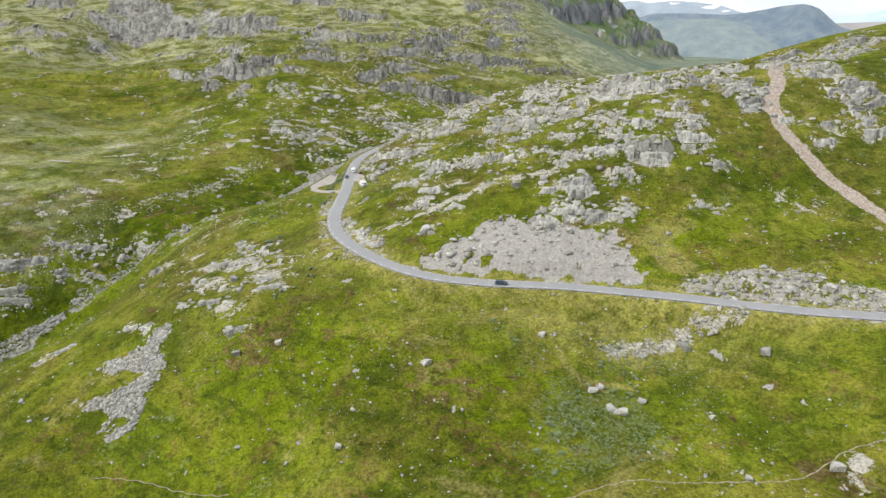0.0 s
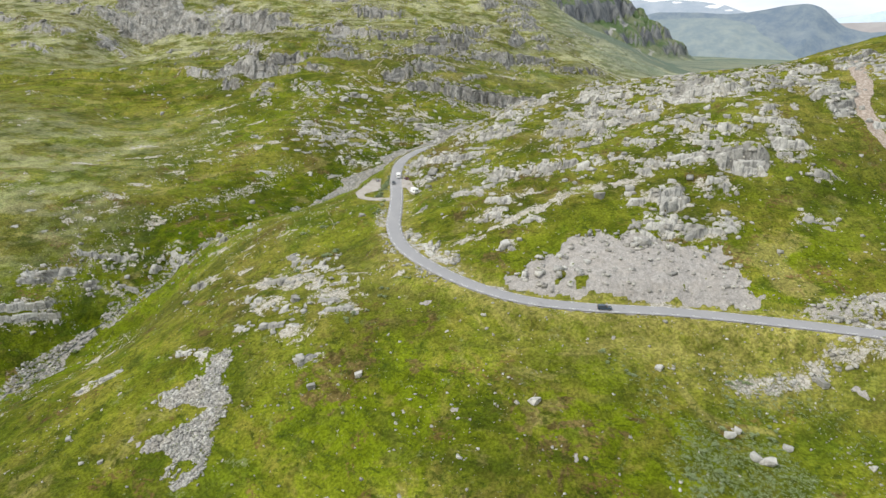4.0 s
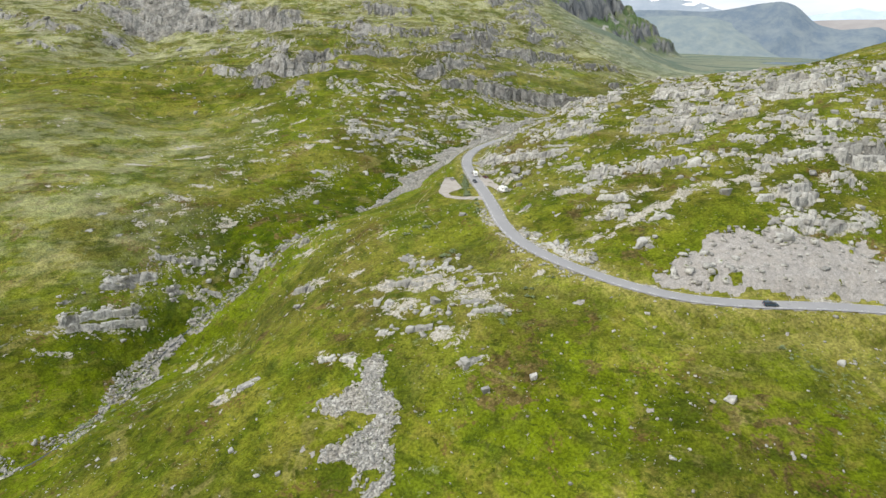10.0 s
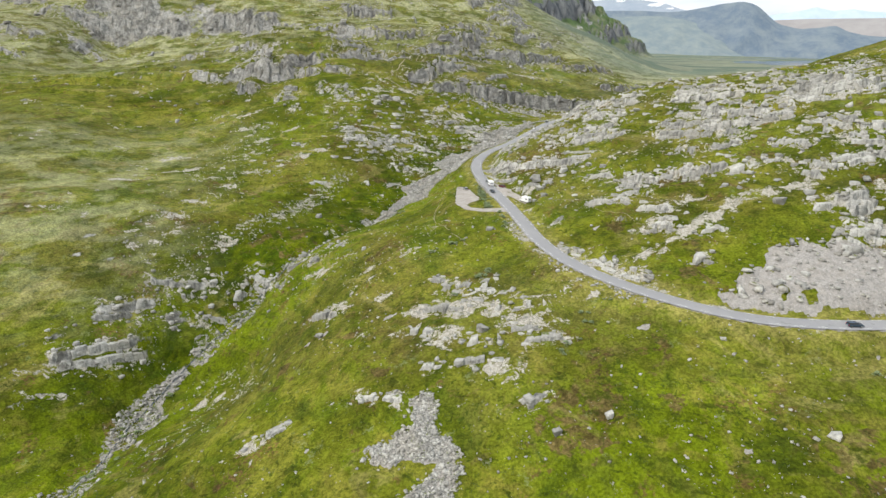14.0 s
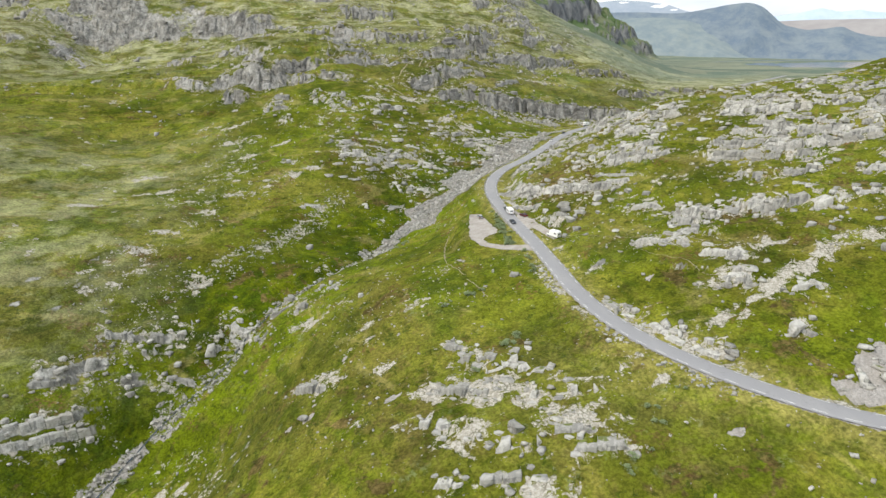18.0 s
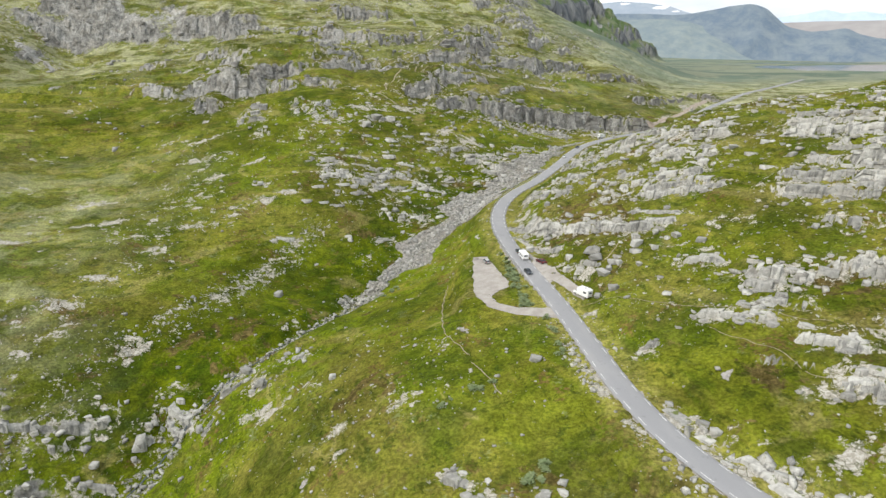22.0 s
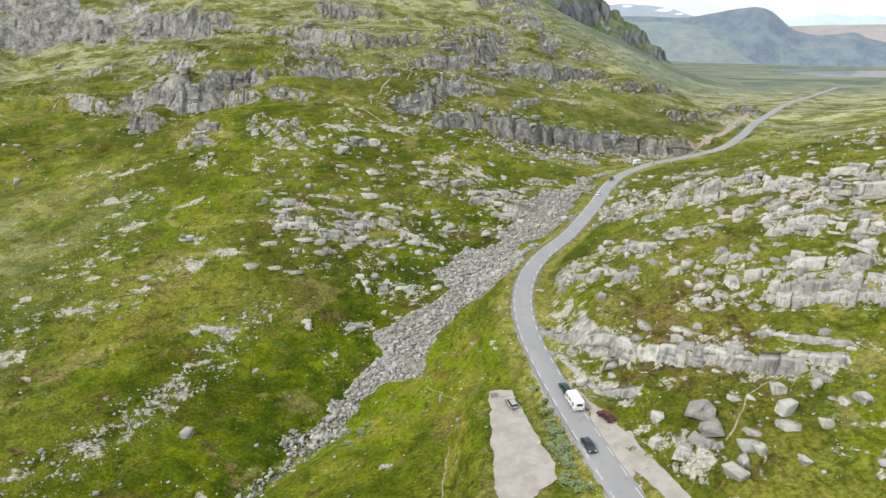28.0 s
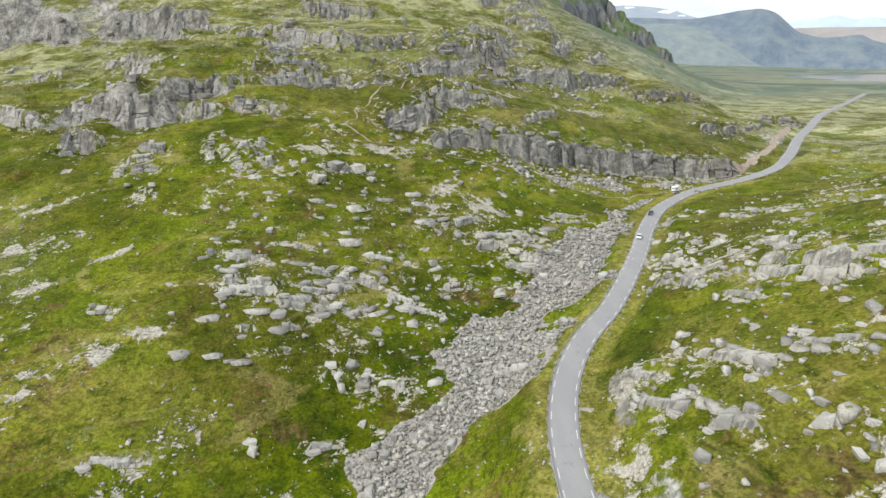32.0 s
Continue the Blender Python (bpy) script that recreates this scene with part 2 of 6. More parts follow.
    dirt = w.mix(w.ramp(w.noise(1.1, 6, 0.7), 0.4, 0.65), (0.285, 0.230, 0.185), (0.46, 0.405, 0.35))
    track_edge = w.calc("ADD", w.attribute("track"), w.calc("MULTIPLY", w.calc("SUBTRACT", w.noise(2.2, 6, 0.7), 0.5), 0.8))
    c = w.mix(w.ramp(track_edge, 0.45, 0.62), c, dirt)
    steep = w.calc("ADD", w.normal_z(), w.calc("MULTIPLY", w.calc("SUBTRACT", w.noise(4.5, 6, 0.7), 0.5), 0.34))
    steep = w.calc("ADD", steep, w.calc("MULTIPLY", w.calc("SUBTRACT", w.noise(55, 8, 0.72, (1, 1, 2)), 0.5), 0.52))
    steep = w.calc("ADD", steep, w.calc("MULTIPLY", w.attribute("turf"), 0.30))
    steep = w.calc("SUBTRACT", steep, w.calc("MULTIPLY", w.attribute("crag"), 0.07))
    stone = w.mix(1.0, rock_colour(w, None, 0.0), w.grey(w.ramp(w.noise(24, 7, 0.75, (1, 1, 0.4)), 0.36, 0.62, 0.55, 1.15)), "MULTIPLY")
    stone = w.mix(1.0, stone, w.grey(w.ramp(w.noise(6, 7, 0.78, (1, 1, 0.5)), 0.38, 0.60, 0.55, 1.25)), "MULTIPLY")
    stone = w.mix(1.0, stone, w.grey(w.ramp(w.attribute("crag"), 0.2, 0.9, 1.0, 0.80)), "MULTIPLY")
    c = w.mix(w.ramp(steep, 0.735, 0.655), c, stone)
    # far cliffs and slopes: haze and shade are mixed into these blue-grey colours
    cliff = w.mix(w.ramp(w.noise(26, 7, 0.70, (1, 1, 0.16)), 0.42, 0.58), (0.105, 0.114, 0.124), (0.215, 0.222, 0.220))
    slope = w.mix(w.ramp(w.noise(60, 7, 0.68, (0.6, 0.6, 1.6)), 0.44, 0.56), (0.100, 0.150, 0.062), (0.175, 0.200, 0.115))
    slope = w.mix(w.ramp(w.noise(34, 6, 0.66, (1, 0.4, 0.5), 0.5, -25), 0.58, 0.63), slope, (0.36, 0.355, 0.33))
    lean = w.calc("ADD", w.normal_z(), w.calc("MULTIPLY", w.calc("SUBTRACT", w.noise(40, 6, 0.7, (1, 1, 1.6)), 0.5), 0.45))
    c = w.mix(w.attribute("hazed_zone"), c, w.mix(w.ramp(lean, 0.74, 0.62), slope, cliff))
    # far valley: haze is put into the colours of floor and birch woods
    hazy_wood = w.calc("MULTIPLY", w.attribute("hazy_wood"), w.ramp(w.noise(95, 7, 0.7, (0.5, 1, 1), 0.6), 0.46, 0.54))
    c = w.mix(w.attribute("hazy_wood"), c, (0.215, 0.235, 0.175))
    c = w.mix(hazy_wood, c, (0.110, 0.155, 0.118))
    w.bump(w.calc("MULTIPLY", w.noise(11, 6, 0.68), w.ramp(w.attribute("crag"), 0.2, 0.9)), 1.0, 5.0)
    w.bump(small, 0.9, 1.0)
    w.bump(fine, 0.7, 0.25)
    return w.done(c)


GROUND = make_ground()


def plain(name, colour, rough=0.5, metal=0.0, mottle=0.12, size=0.5):
    w = Mat(name, rough)
    w.b.inputs["Metallic"].default_value = metal
    w.b.inputs["Specular IOR Level"].default_value = 0.5
    c = w.mix(w.ramp(w.noise(size, 5, 0.6), 0.3, 0.7, 0, 1), tuple(v * (1 - mottle) for v in colour), tuple(min(1, v * (1 + mottle)) for v in colour))
    return w.done(c)


def make_asphalt():
    w = Mat("worn_asphalt", 0.85)
    c = w.mix(w.noise(0.12, 3, 0.8), (0.225, 0.225, 0.23), (0.33, 0.33, 0.335))
    c = w.mix(w.ramp(w.noise(6, 5, 0.6, (1, 0.3, 1)), 0.42, 0.68, 0, 0.5), c, (0.335, 0.33, 0.325))
    c = w.mix(w.ramp(w.noise(2.5, 4, 0.7), 0.60, 0.70, 0, 0.5), c, (0.17, 0.17, 0.17))
    w.bump(w.noise(0.1, 3, 0.8), 0.2, 0.02)
    return w.done(c)


def make_gravel():
    w = Mat("packed_gravel", 0.95)
    c = w.mix(w.ramp(w.noise(3.5, 6, 0.65), 0.35, 0.65), (0.325, 0.295, 0.26), (0.43, 0.40, 0.36))
    c = w.mix(w.ramp(w.cells(0.22, what="Distance"), 0.1, 0.7, 0, 0.3), c, (0.26, 0.24, 0.22))
    c = w.mix(w.ramp(w.noise(1.2, 5, 0.7), 0.62, 0.72, 0, 0.6), c, (0.20, 0.185, 0.165))
    w.bump(w.noise(0.25, 5, 0.7), 0.4, 0.05)
    return w.done(c)


def make_leaf(name, a, b):
    w = Mat(name, 0.7)
    c = w.mix(w.random_tone(True), a, b)
    w.b.inputs["Subsurface Weight"].default_value = 0.0
    return w.done(c)


ASPHALT, GRAVEL = make_asphalt(), make_gravel()
EARTH = plain("trodden_earth", (0.265, 0.228, 0.150), 0.95, 0, 0.40, 0.8)
WILLOW = make_leaf("grey_willow_leaves", (0.130, 0.180, 0.075), (0.255, 0.300, 0.150))
DWARF = make_leaf("dwarf_birch_leaves", (0.035, 0.060, 0.012), (0.085, 0.115, 0.020))
LINE_PAINT = plain("worn_white_paint", (0.62, 0.62, 0.60), 0.7, 0, 0.2, 0.3)
STEEL = plain("galvanised_steel", (0.52, 0.53, 0.53), 0.5, 0.6, 0.15)
WOOD = plain("grey_weathered_wood", (0.30, 0.27, 0.23), 0.8, 0, 0.25, 0.2)
WHITE_PANEL = plain("white_caravan_panel", (0.80, 0.80, 0.78), 0.4, 0, 0.04)
GLASS = plain("dark_tinted_glass", (0.018, 0.022, 0.026), 0.08, 0, 0.05)
RUBBER = plain("black_tyre_rubber", (0.02, 0.02, 0.02), 0.85)
RIM = plain("grey_alloy", (0.45, 0.45, 0.46), 0.35, 0.8)
BLACK = plain("black_plastic", (0.03, 0.03, 0.032), 0.6)
LAMP_RED, LAMP_CLEAR = plain("red_lamp_plastic", (0.45, 0.02, 0.02), 0.2), plain("clear_lamp_plastic", (0.75, 0.75, 0.72), 0.15)
PAINTS = {
    "green": plain("dark_green_car_paint", (0.016, 0.045, 0.035), 0.25, 0.2),
    "silver": plain("silver_car_paint", (0.42, 0.43, 0.44), 0.3, 0.4),
    "maroon": plain("dark_red_car_paint", (0.10, 0.012, 0.016), 0.25, 0.1),
    "slate": plain("dark_grey_car_paint", (0.045, 0.055, 0.065), 0.25, 0.3),
    "white": plain("white_car_paint", (0.78, 0.78, 0.77), 0.3, 0),
    "blue": plain("blue_grey_car_paint", (0.06, 0.09, 0.13), 0.25, 0.3),
}

# ---- the lie of the land ----
def fade(a, b, v):
    u = np.clip((v - a) / (b - a), 0, 1)
    return u * u * (3 - 2 * u)


LATTICE = np.random.RandomState(7).rand(256, 256)


def value_noise(x, y, size):
    """Smooth noise from 0 to 1 with waves of that many metres."""
    u, v = x / size, y / size
    i, j = np.floor(u).astype(int), np.floor(v).astype(int)
    u, v = u - i, v - j
    u, v = u * u * (3 - 2 * u), v * v * (3 - 2 * v)
    i, j, i1, j1 = i & 255, j & 255, (i + 1) & 255, (j + 1) & 255
    return (LATTICE[i, j] * (1 - u) + LATTICE[i1, j] * u) * (1 - v) + (LATTICE[i, j1] * (1 - u) + LATTICE[i1, j1] * u) * v


def fractal(x, y, size, octaves=4):
    total, weight, norm = 0, 1.0, 0
    for k in range(octaves):
        turn = 0.6 + 1.3 * k
        total = total + weight * value_noise(x * math.cos(turn) + y * math.sin(turn) + 71 * k, y * math.cos(turn) - x * math.sin(turn) + 37 * k, size / 2 ** k)
        norm, weight = norm + weight, weight * 0.5
    return total / norm


BROAD_RISES = [
    (352, 436, 180, 86), (-143, 931, 180, 108.8), (-258, 161, 110, -61.6), (99, 386, 70, 40.3), (286, 40, 110, -56.9),
    (-380, 584, 110, 27.3), (-16, 40, 70, -43.5), (138, 579, 70, -20.7), (-132, 386, 70, -12.3), (407, 887, 110, 25.4),
    (-132, 656, 70, 19.9), (-402, 310, 70, 16.5), (407, 540, 70, 19.5), (99, 848, 70, 29.8), (253, 694, 70, -12.9),
]
SHOULDERS = [
    (-19, 510, 45, -12.4), (30, 263, 45, 9.6), (352, 238, 45, -17.8), (-440, 807, 45, 15), (-143, 65, 45, -27.7),
    (-19, 758, 45, 9.6), (-292, 560, 45, -17.7), (228, 238, 45, -8.7), (228, 931, 45, 24.2), (426, 436, 45, 9.1),
    (-217, 906, 45, -14.9), (426, 139, 45, -17.2), (253, 65, 45, 18.8), (-440, 708, 45, 9.6),
]
KNOLLS = [
    (125, 440, 45, -7), (204, 440, 26, -3),
    (112, 374, 32, -9), (156, 394, 34, -7.5),
    (84, 392, 24, -6),
    (-192, 271, 30, -25.3), (72, 156, 30, -11.7), (-308, 40, 30, -29.3), (-94, 304, 30, 6.3), (22, 601, 30, -9.8),
    (104, 288, 30, 11.2), (-11, 403, 30, 6.7), (-94, 436, 30, -8.2), (-390, 73, 30, -20.2), (-143, 502, 30, 7),
    (-77, 139, 30, -11.6), (-275, 354, 30, 9.5), (-226, 56, 30, -20.9), (-242, 222, 30, -8.5), (-176, 320, 30, -11.2),
    (434, 733, 30, 8.5), (-258, 469, 30, -8.5), (319, 320, 30, -6.8), (-440, 436, 30, 10.4), (104, 73, 30, -13.9),
    (170, 320, 30, 5.4),
]
HOLLOWS = [
    (138, 535, 30, 11.3), (38, 469, 30, 5.6), (-407, 898, 30, 17.6), (336, 816, 30, -8), (-308, 188, 30, 12.9),
    (-77, 222, 30, 3.5), (-126, 403, 30, -10.8), (336, 584, 30, -11.1), (-77, 486, 30, -5.8), (-11, 684, 30, 4.8),
    (402, 304, 30, -5.8), (-390, 205, 30, 5.4), (88, 816, 30, -14.2), (154, 222, 30, -3.7), (-143, 584, 30, 4.2),
    (-192, 716, 30, 5.3), (-275, 832, 30, -4), (22, 156, 30, -3.5), (72, 634, 30, -4.1), (154, 684, 30, -3.4),
    (-126, 882, 30, -7.6), (-192, 502, 30, -4.1),
]

def mount(x, y, cx, cy, rx, ry, height, turn=0.0):
    c, s = math.cos(radians(turn)), math.sin(radians(turn))
    u, v = (x - cx) * c + (y - cy) * s, (y - cy) * c - (x - cx) * s
    return height * np.exp(-((u / rx) ** 2 + (v / ry) ** 2) / 2)


def near_land(x, y):
    z = np.full(np.shape(x), 45.0)
    for rises in (BROAD_RISES, SHOULDERS, KNOLLS, HOLLOWS):
        for cx, cy, r, height in rises:
            z = z + mount(x, y, cx, cy, r, r, height)
    return z


def far_land(x, y):
    left = (x - 83) * -0.75 + (y - 641) * 0.66
    away = np.hypot(x, y)
    z = 61 + 0.02 * np.clip(left - 60, 0, 900) + 0.035 * np.clip(-left - 90, 0, 300) - 0.022 * np.clip(away - 1500, 0, 4000)
    z = z - 70 * fade(150, -350, y) * fade(-250, 400, -x + 100) - 30 * fade(0, -600, y)
    z = z + (mount(x, y, -190, 1500, 300, 310, 270) + mount(x, y, -900, 1650, 480, 420, 250)) * fade(40, 240, left)
    # the steep dark mountain, cut off by a wall towards the valley
    wall = x - 600 + np.where(y < 2080, 0.6, -0.1) * (2080 - y) + 40 * (fractal(x, y, 110, 4) - 0.5)
    rise = np.interp(wall, (-900, -300, -75, -25, 0, 45, 100, 130, 175), (250, 235, 178, 140, 108, 88, 52, 24, 0))
    z = np.maximum(z, z * 0.25 + 46 + rise * fade(1450, 1850, y)) * fade(190, 120, wall) + z * fade(120, 190, wall)
    z = z + mount(x, y, 480, 440, 150, 120, 60) + 14 * fade(40, 200, left) * (fractal(x, y, 420, 5) - 0.5) * fade(500, 1200, away)
    return z


def land(x, y):
    """Height of the open ground, before road and stream are cut into it."""
    out = np.maximum(np.maximum(-400 - x, x - 390), np.maximum(60 - y, y - 880))
    out = np.maximum(out, np.minimum(y - 730, 1.2 * (x - 150)))
    k = fade(0, 130, out)
    return near_land(x, y) * (1 - k) + far_land(x, y) * k

ROAD_LINE = [
    (420, 120, 43.0), (300, 143, 43.6), (220, 156, 44.0), (160, 167, 44.3), (133, 171, 44.3), (108, 175.5, 44.5), (77, 184.5, 44.8),
    (42, 192.5, 45.2), (14.5, 195.5, 45.5), (-5, 201, 45.8), (-21, 213.5, 46.0), (-36, 232.5, 46.4), (-45.5, 252, 46.8), (-50, 275, 47.2),
    (-51, 300, 47.5), (-52, 325, 47.8), (-54, 350, 48.2), (-55.5, 375, 48.6), (-55.5, 398, 49), (-52.5, 420, 49.4), (-46, 440, 50),
    (-36, 458, 50.8), (-22, 476, 51.6), (-8, 498, 52.4), (6, 522, 53), (20, 548, 53.4), (40, 578, 53.8), (70, 605, 54.5), (105, 622, 56),
]
ROAD_FAR = [(135, 640, 58), (165, 672, 60), (205, 722, 62), (245, 768, 62.5), (322, 857, 63), (430, 965, 62.5), (560, 1098, 62)]


def smooth_line(points, step):
    """A round line through the points, in even steps, as an array of rows."""
    p = np.array(points, float)
    p = np.vstack([2 * p[0] - p[1], p, 2 * p[-1] - p[-2]])
    rows = []
    for a, b, c, d in zip(p[:-3], p[1:-2], p[2:-1], p[3:]):
        n = max(2, int(np.linalg.norm((c - b)[:2]) / step))
        u = (np.arange(n) / n)[:, None]
        rows.append(0.5 * (2 * b + (c - a) * u + (2 * a - 5 * b + 4 * c - d) * u ** 2 + (3 * b - a - 3 * c + d) * u ** 3))
    return np.vstack(rows + [p[-2:-1]])


def near_line(x, y, line):
    """Distance from points to a line of rows, and the row that is nearest."""
    shape, q = np.shape(x), np.stack([np.ravel(x), np.ravel(y)], 1)
    best, index = np.full(len(q), 1e9), np.zeros(len(q), int)
    lo, hi = line[:, :2].min(0) - 60, line[:, :2].max(0) + 60
    inside = np.where(((q > lo) & (q < hi)).all(1))[0]
    for k in range(len(line)):
        d = (q[inside, 0] - line[k, 0]) ** 2 + (q[inside, 1] - line[k, 1]) ** 2
        better = d < best[inside]
        best[inside[better]], index[inside[better]] = d[better], k
    return np.sqrt(best).reshape(shape), index.reshape(shape)


road = smooth_line(ROAD_LINE + ROAD_FAR, 4.0)

# ---- rock ledges: x, y, length, bearing of the edge, height; they face to the right of that bearing ----
HILL_ROCKS_A = [
    (28, 331, 25, -56, 12.2), (42, 314, 19, -44, 11.8), (61, 311, 20, -16, 7.0), (57, 359, 35, -54, 9.0), (51, 340, 21, -46, 4.3), (84, 314, 28, -52, 8.3),
    (106, 308, 17, -12, 7.4), (125, 311, 12, 2, 8.8), (74, 288, 15, -58, 5.7), (87, 278, 15, -26, 3.8), (-3, 296, 10, -32, 5.0), (10, 291, 18, -38, 4.4),
    (23, 285, 12, -10, 3.5), (33, 278, 12, -4, 3.5), (50, 263, 7, -34, 6.0), (65, 263, 19, -5, 4.4), (77, 272, 14, -28, 4.1), (86, 256, 16, -20, 6.3),
]
HILL_ROCKS_B = [
    (74, 248, 9, -10, 3.5), (44, 244, 9, -6, 3.5), (54, 241, 10, -4, 5.7), (39, 223, 8, -16, 4.5), (47, 226, 13, -39, 4.2), (57, 224, 9, 20, 4.0),
    (68, 226, 9, -29, 4.5), (-17, 289, 16, -42, 1.6), (-6, 270, 14, -49, 2.1), (-9, 256, 7, -25, 1.4), (4, 245, 8, -20, 1.7), (-7, 232, 4, -25, 2.6),
    (14, 397, 17, -9, 6.0), (-4, 366, 18, -36, 4.4), (8, 357, 13, -39, 4.3), (24, 311, 11, -73, 3.8), (37, 301, 16, -36, 2.3), (44, 276, 10, -36, 2.8),
]
HILL_ROCKS_C = [
    (56, 284, 14, -44, 2.6),
]
LEDGE_ROCKS = [
    (-49, 396, 15, -60, 4.4), (-42, 380, 18, -62, 5.2), (-34, 369, 13, -50, 5.2), (-28, 365, 8, -34, 4.4), (-24, 361, 8, -62, 5.2), (-18.5, 354, 12, -38, 4.4),
    (-11, 350, 12, -39, 2.6), (-13, 359, 6, -50, 1.2), (-8, 353, 14, -44, 2.0), (-49, 378, 21, -79, 1.6), (-44, 365, 9, -47, 1.4),
]
HILLTOP_ROCKS_A = [
    (5, 501, 26, -76, 5.2), (18, 503, 16, -8, 6.0), (9, 449, 33, -80, 6.8), (16, 432, 14, -39, 5.6), (21, 417, 19, -60, 4.4), (26, 395, 20, -46, 3.8),
    (34, 402, 15, -60, 4.8), (7, 388, 11, -39, 4.0), (16, 381, 18, -45, 4.4), (3, 409, 8, -46, 2.6), (7, 404, 6, -33, 2.0), (-7, 409, 13, -58, 1.5),
    (-3, 474, 21, -78, 3.0), (60, 535, 24, -7, 2.4), (-21, 422, 25, -66, 2.2), (-35, 415, 12, -60, 2.4), (-29, 401, 8, -50, 2.8), (-18, 393, 6, -46, 2.6),
]
HILLTOP_ROCKS_B = [
    (-14, 383, 12, -54, 2.6), (-8, 379, 7, -30, 3.0), (-6, 370, 6, -28, 4.0), (-1, 366, 8, -20, 4.2), (4, 360, 6, -31, 4.4), (4, 372, 12, -42, 3.4),
    (9, 367, 6, -28, 3.4), (15, 370, 7, -44, 2.8), (-19, 377, 7, -36, 2.0), (-8, 386, 9, -42, 2.2), (-33, 428, 9, -65, 2.2), (34, 552, 22, 19, 2.4), (19, 526, 14, -37, 2.2),
    (24, 470, 24, -85, 2.4), (-3, 446, 12, -85, 1.6), (9, 477, 16, -10, 2.8),
]
ROADCUT_ROCKS = [
    (-43, 264, 11, -73, 1.4), (-40, 255, 9, -69, 2.0), (-36, 247, 8, -70, 2.1), (-34, 240, 7, -65, 2.1), (-29, 233, 10, -54, 1.7), (-5, 297, 12, -49, 5.4),
    (4, 294, 7, -35, 2.6), (12, 292, 7, -35, 3.1), (19, 286, 8, -13, 3.6), (-11, 319, 11, -41, 2.5), (-7, 288, 12, -41, 2.2), (-18, 289, 20, -50, 1.6),
    (-6, 271, 13, -42, 2.1), (-10, 256, 8, -28, 2.6), (-38, 291, 4, -32, 1.4), (-42, 347, 11, -67, 2.7), (-36, 342, 7, -45, 1.8),
]
SPUR_ROCKS_A = [
    (-91, 262, 7, -43, 1.8), (-87, 252, 7, -61, 1.9), (-85, 254, 11, -76, 1.5), (-81, 247, 6, -0, 2.3), (-76, 244, 6, -11, 2.3), (-74, 252, 5, -28, 1.5),
    (-69, 239, 9, -37, 1.0), (-101, 234, 12, -27, 2.5), (-84, 252, 15, -31, 2.4), (-67, 231, 16, -13, 3.0), (-81, 218, 10, -10, 3.0), (-91, 242, 19, -33, 3.3),
    (-64, 211, 12, -18, 1.7), (-70, 218, 12, -15, 1.6), (-98, 213, 7, -17, 1.7), (-71, 191, 6, 28, 2.1), (-135, 271, 14, -41, 3.0), (-114, 208, 16, -31, 1.4),
]
SPUR_ROCKS_B = [
    (-86, 210, 9, -8, 1.9), (-148, 209, 12, 6, 1.5),
]
GULLY_ROCKS_A = [
    (-202, 327, 9, 11, 3.4), (-194, 327, 5, 14, 4.9), (-204, 322, 9, 11, 2.5), (-218, 312, 6, 25, 3.4), (-203, 310, 7, 26, 3.9), (-189, 313, 11, 5, 2.4),
    (-179, 325, 6, 18, 5.4), (-171, 329, 14, -20, 5.7), (-154, 340, 9, 15, 3.3), (-150, 343, 6, -25, 2.1), (-144, 332, 5, -14, 2.9), (-213, 325, 12, 12, 2.5),
    (-192, 336, 7, 11, 1.6), (-174, 340, 4, -8, 2.5), (-134, 340, 9, -21, 1.8), (-159, 324, 5, 71, 2.9), (-226, 284, 30, 34, 6.0), (-228, 303, 13, 27, 5.1),
]
GULLY_ROCKS_B = [
    (-243, 287, 5, 33, 3.9),
]
CRAG_ROCKS = [
    (-228, 650, 28, -15, 13.0), (-202, 642, 21, -6, 20.4), (-178, 651, 30, 9, 10.8), (-173, 635, 18, -26, 8.6), (-145, 630, 24, -16, 6.3), (-224, 618, 12, -4, 11.3),
    (-187, 580, 16, -9, 11.0), (-179, 556, 5, -15, 4.9), (-155, 583, 9, 9, 12.0), (-138, 574, 16, 22, 11.9), (-312, 774, 40, -34, 8.2), (-122, 670, 33, 8, 6.6),
    (-112, 566, 6, 14, 5.2), (-106, 576, 10, 16, 3.9), (-96, 578, 11, 9, 3.6), (-70, 635, 21, 18, 11.1), (-57, 658, 12, 10, 7.5),
]
UPPER_ROCKS = [
    (-558, 891, 62, -14, 15.0), (-530, 818, 48, -22, 9.5), (-520, 966, 66, -8, 16.0), (-476, 902, 46, -26, 11.0), (-380, 958, 40, -18, 12.0), (-600, 1020, 80, -12, 20.0), (-450, 990, 60, -20, 15.0), (-640, 930, 60, -10, 14.0),
    (-307, 956, 48, -9, 29.3), (-267, 943, 35, -1, 22.2), (-167, 792, 45, -26, 10.7), (-129, 772, 42, -16, 11.3), (-85, 774, 54, 26, 11.3), (-125, 987, 60, -1, 15.8),
    (-391, 961, 22, -8, 6.2), (-392, 896, 18, 80, 5.7), (-139, 718, 32, -16, 4.5), (129, 772, 74, 26, 8.7), (229, 786, 31, -22, 12.7), (24, 743, 44, 14, 10.4),
    (76, 777, 85, 43, 11.5), (-23, 748, 40, 7, 16.7), (-7, 716, 27, 14, 6.0), (-34, 668, 35, 13, 7.1),
]
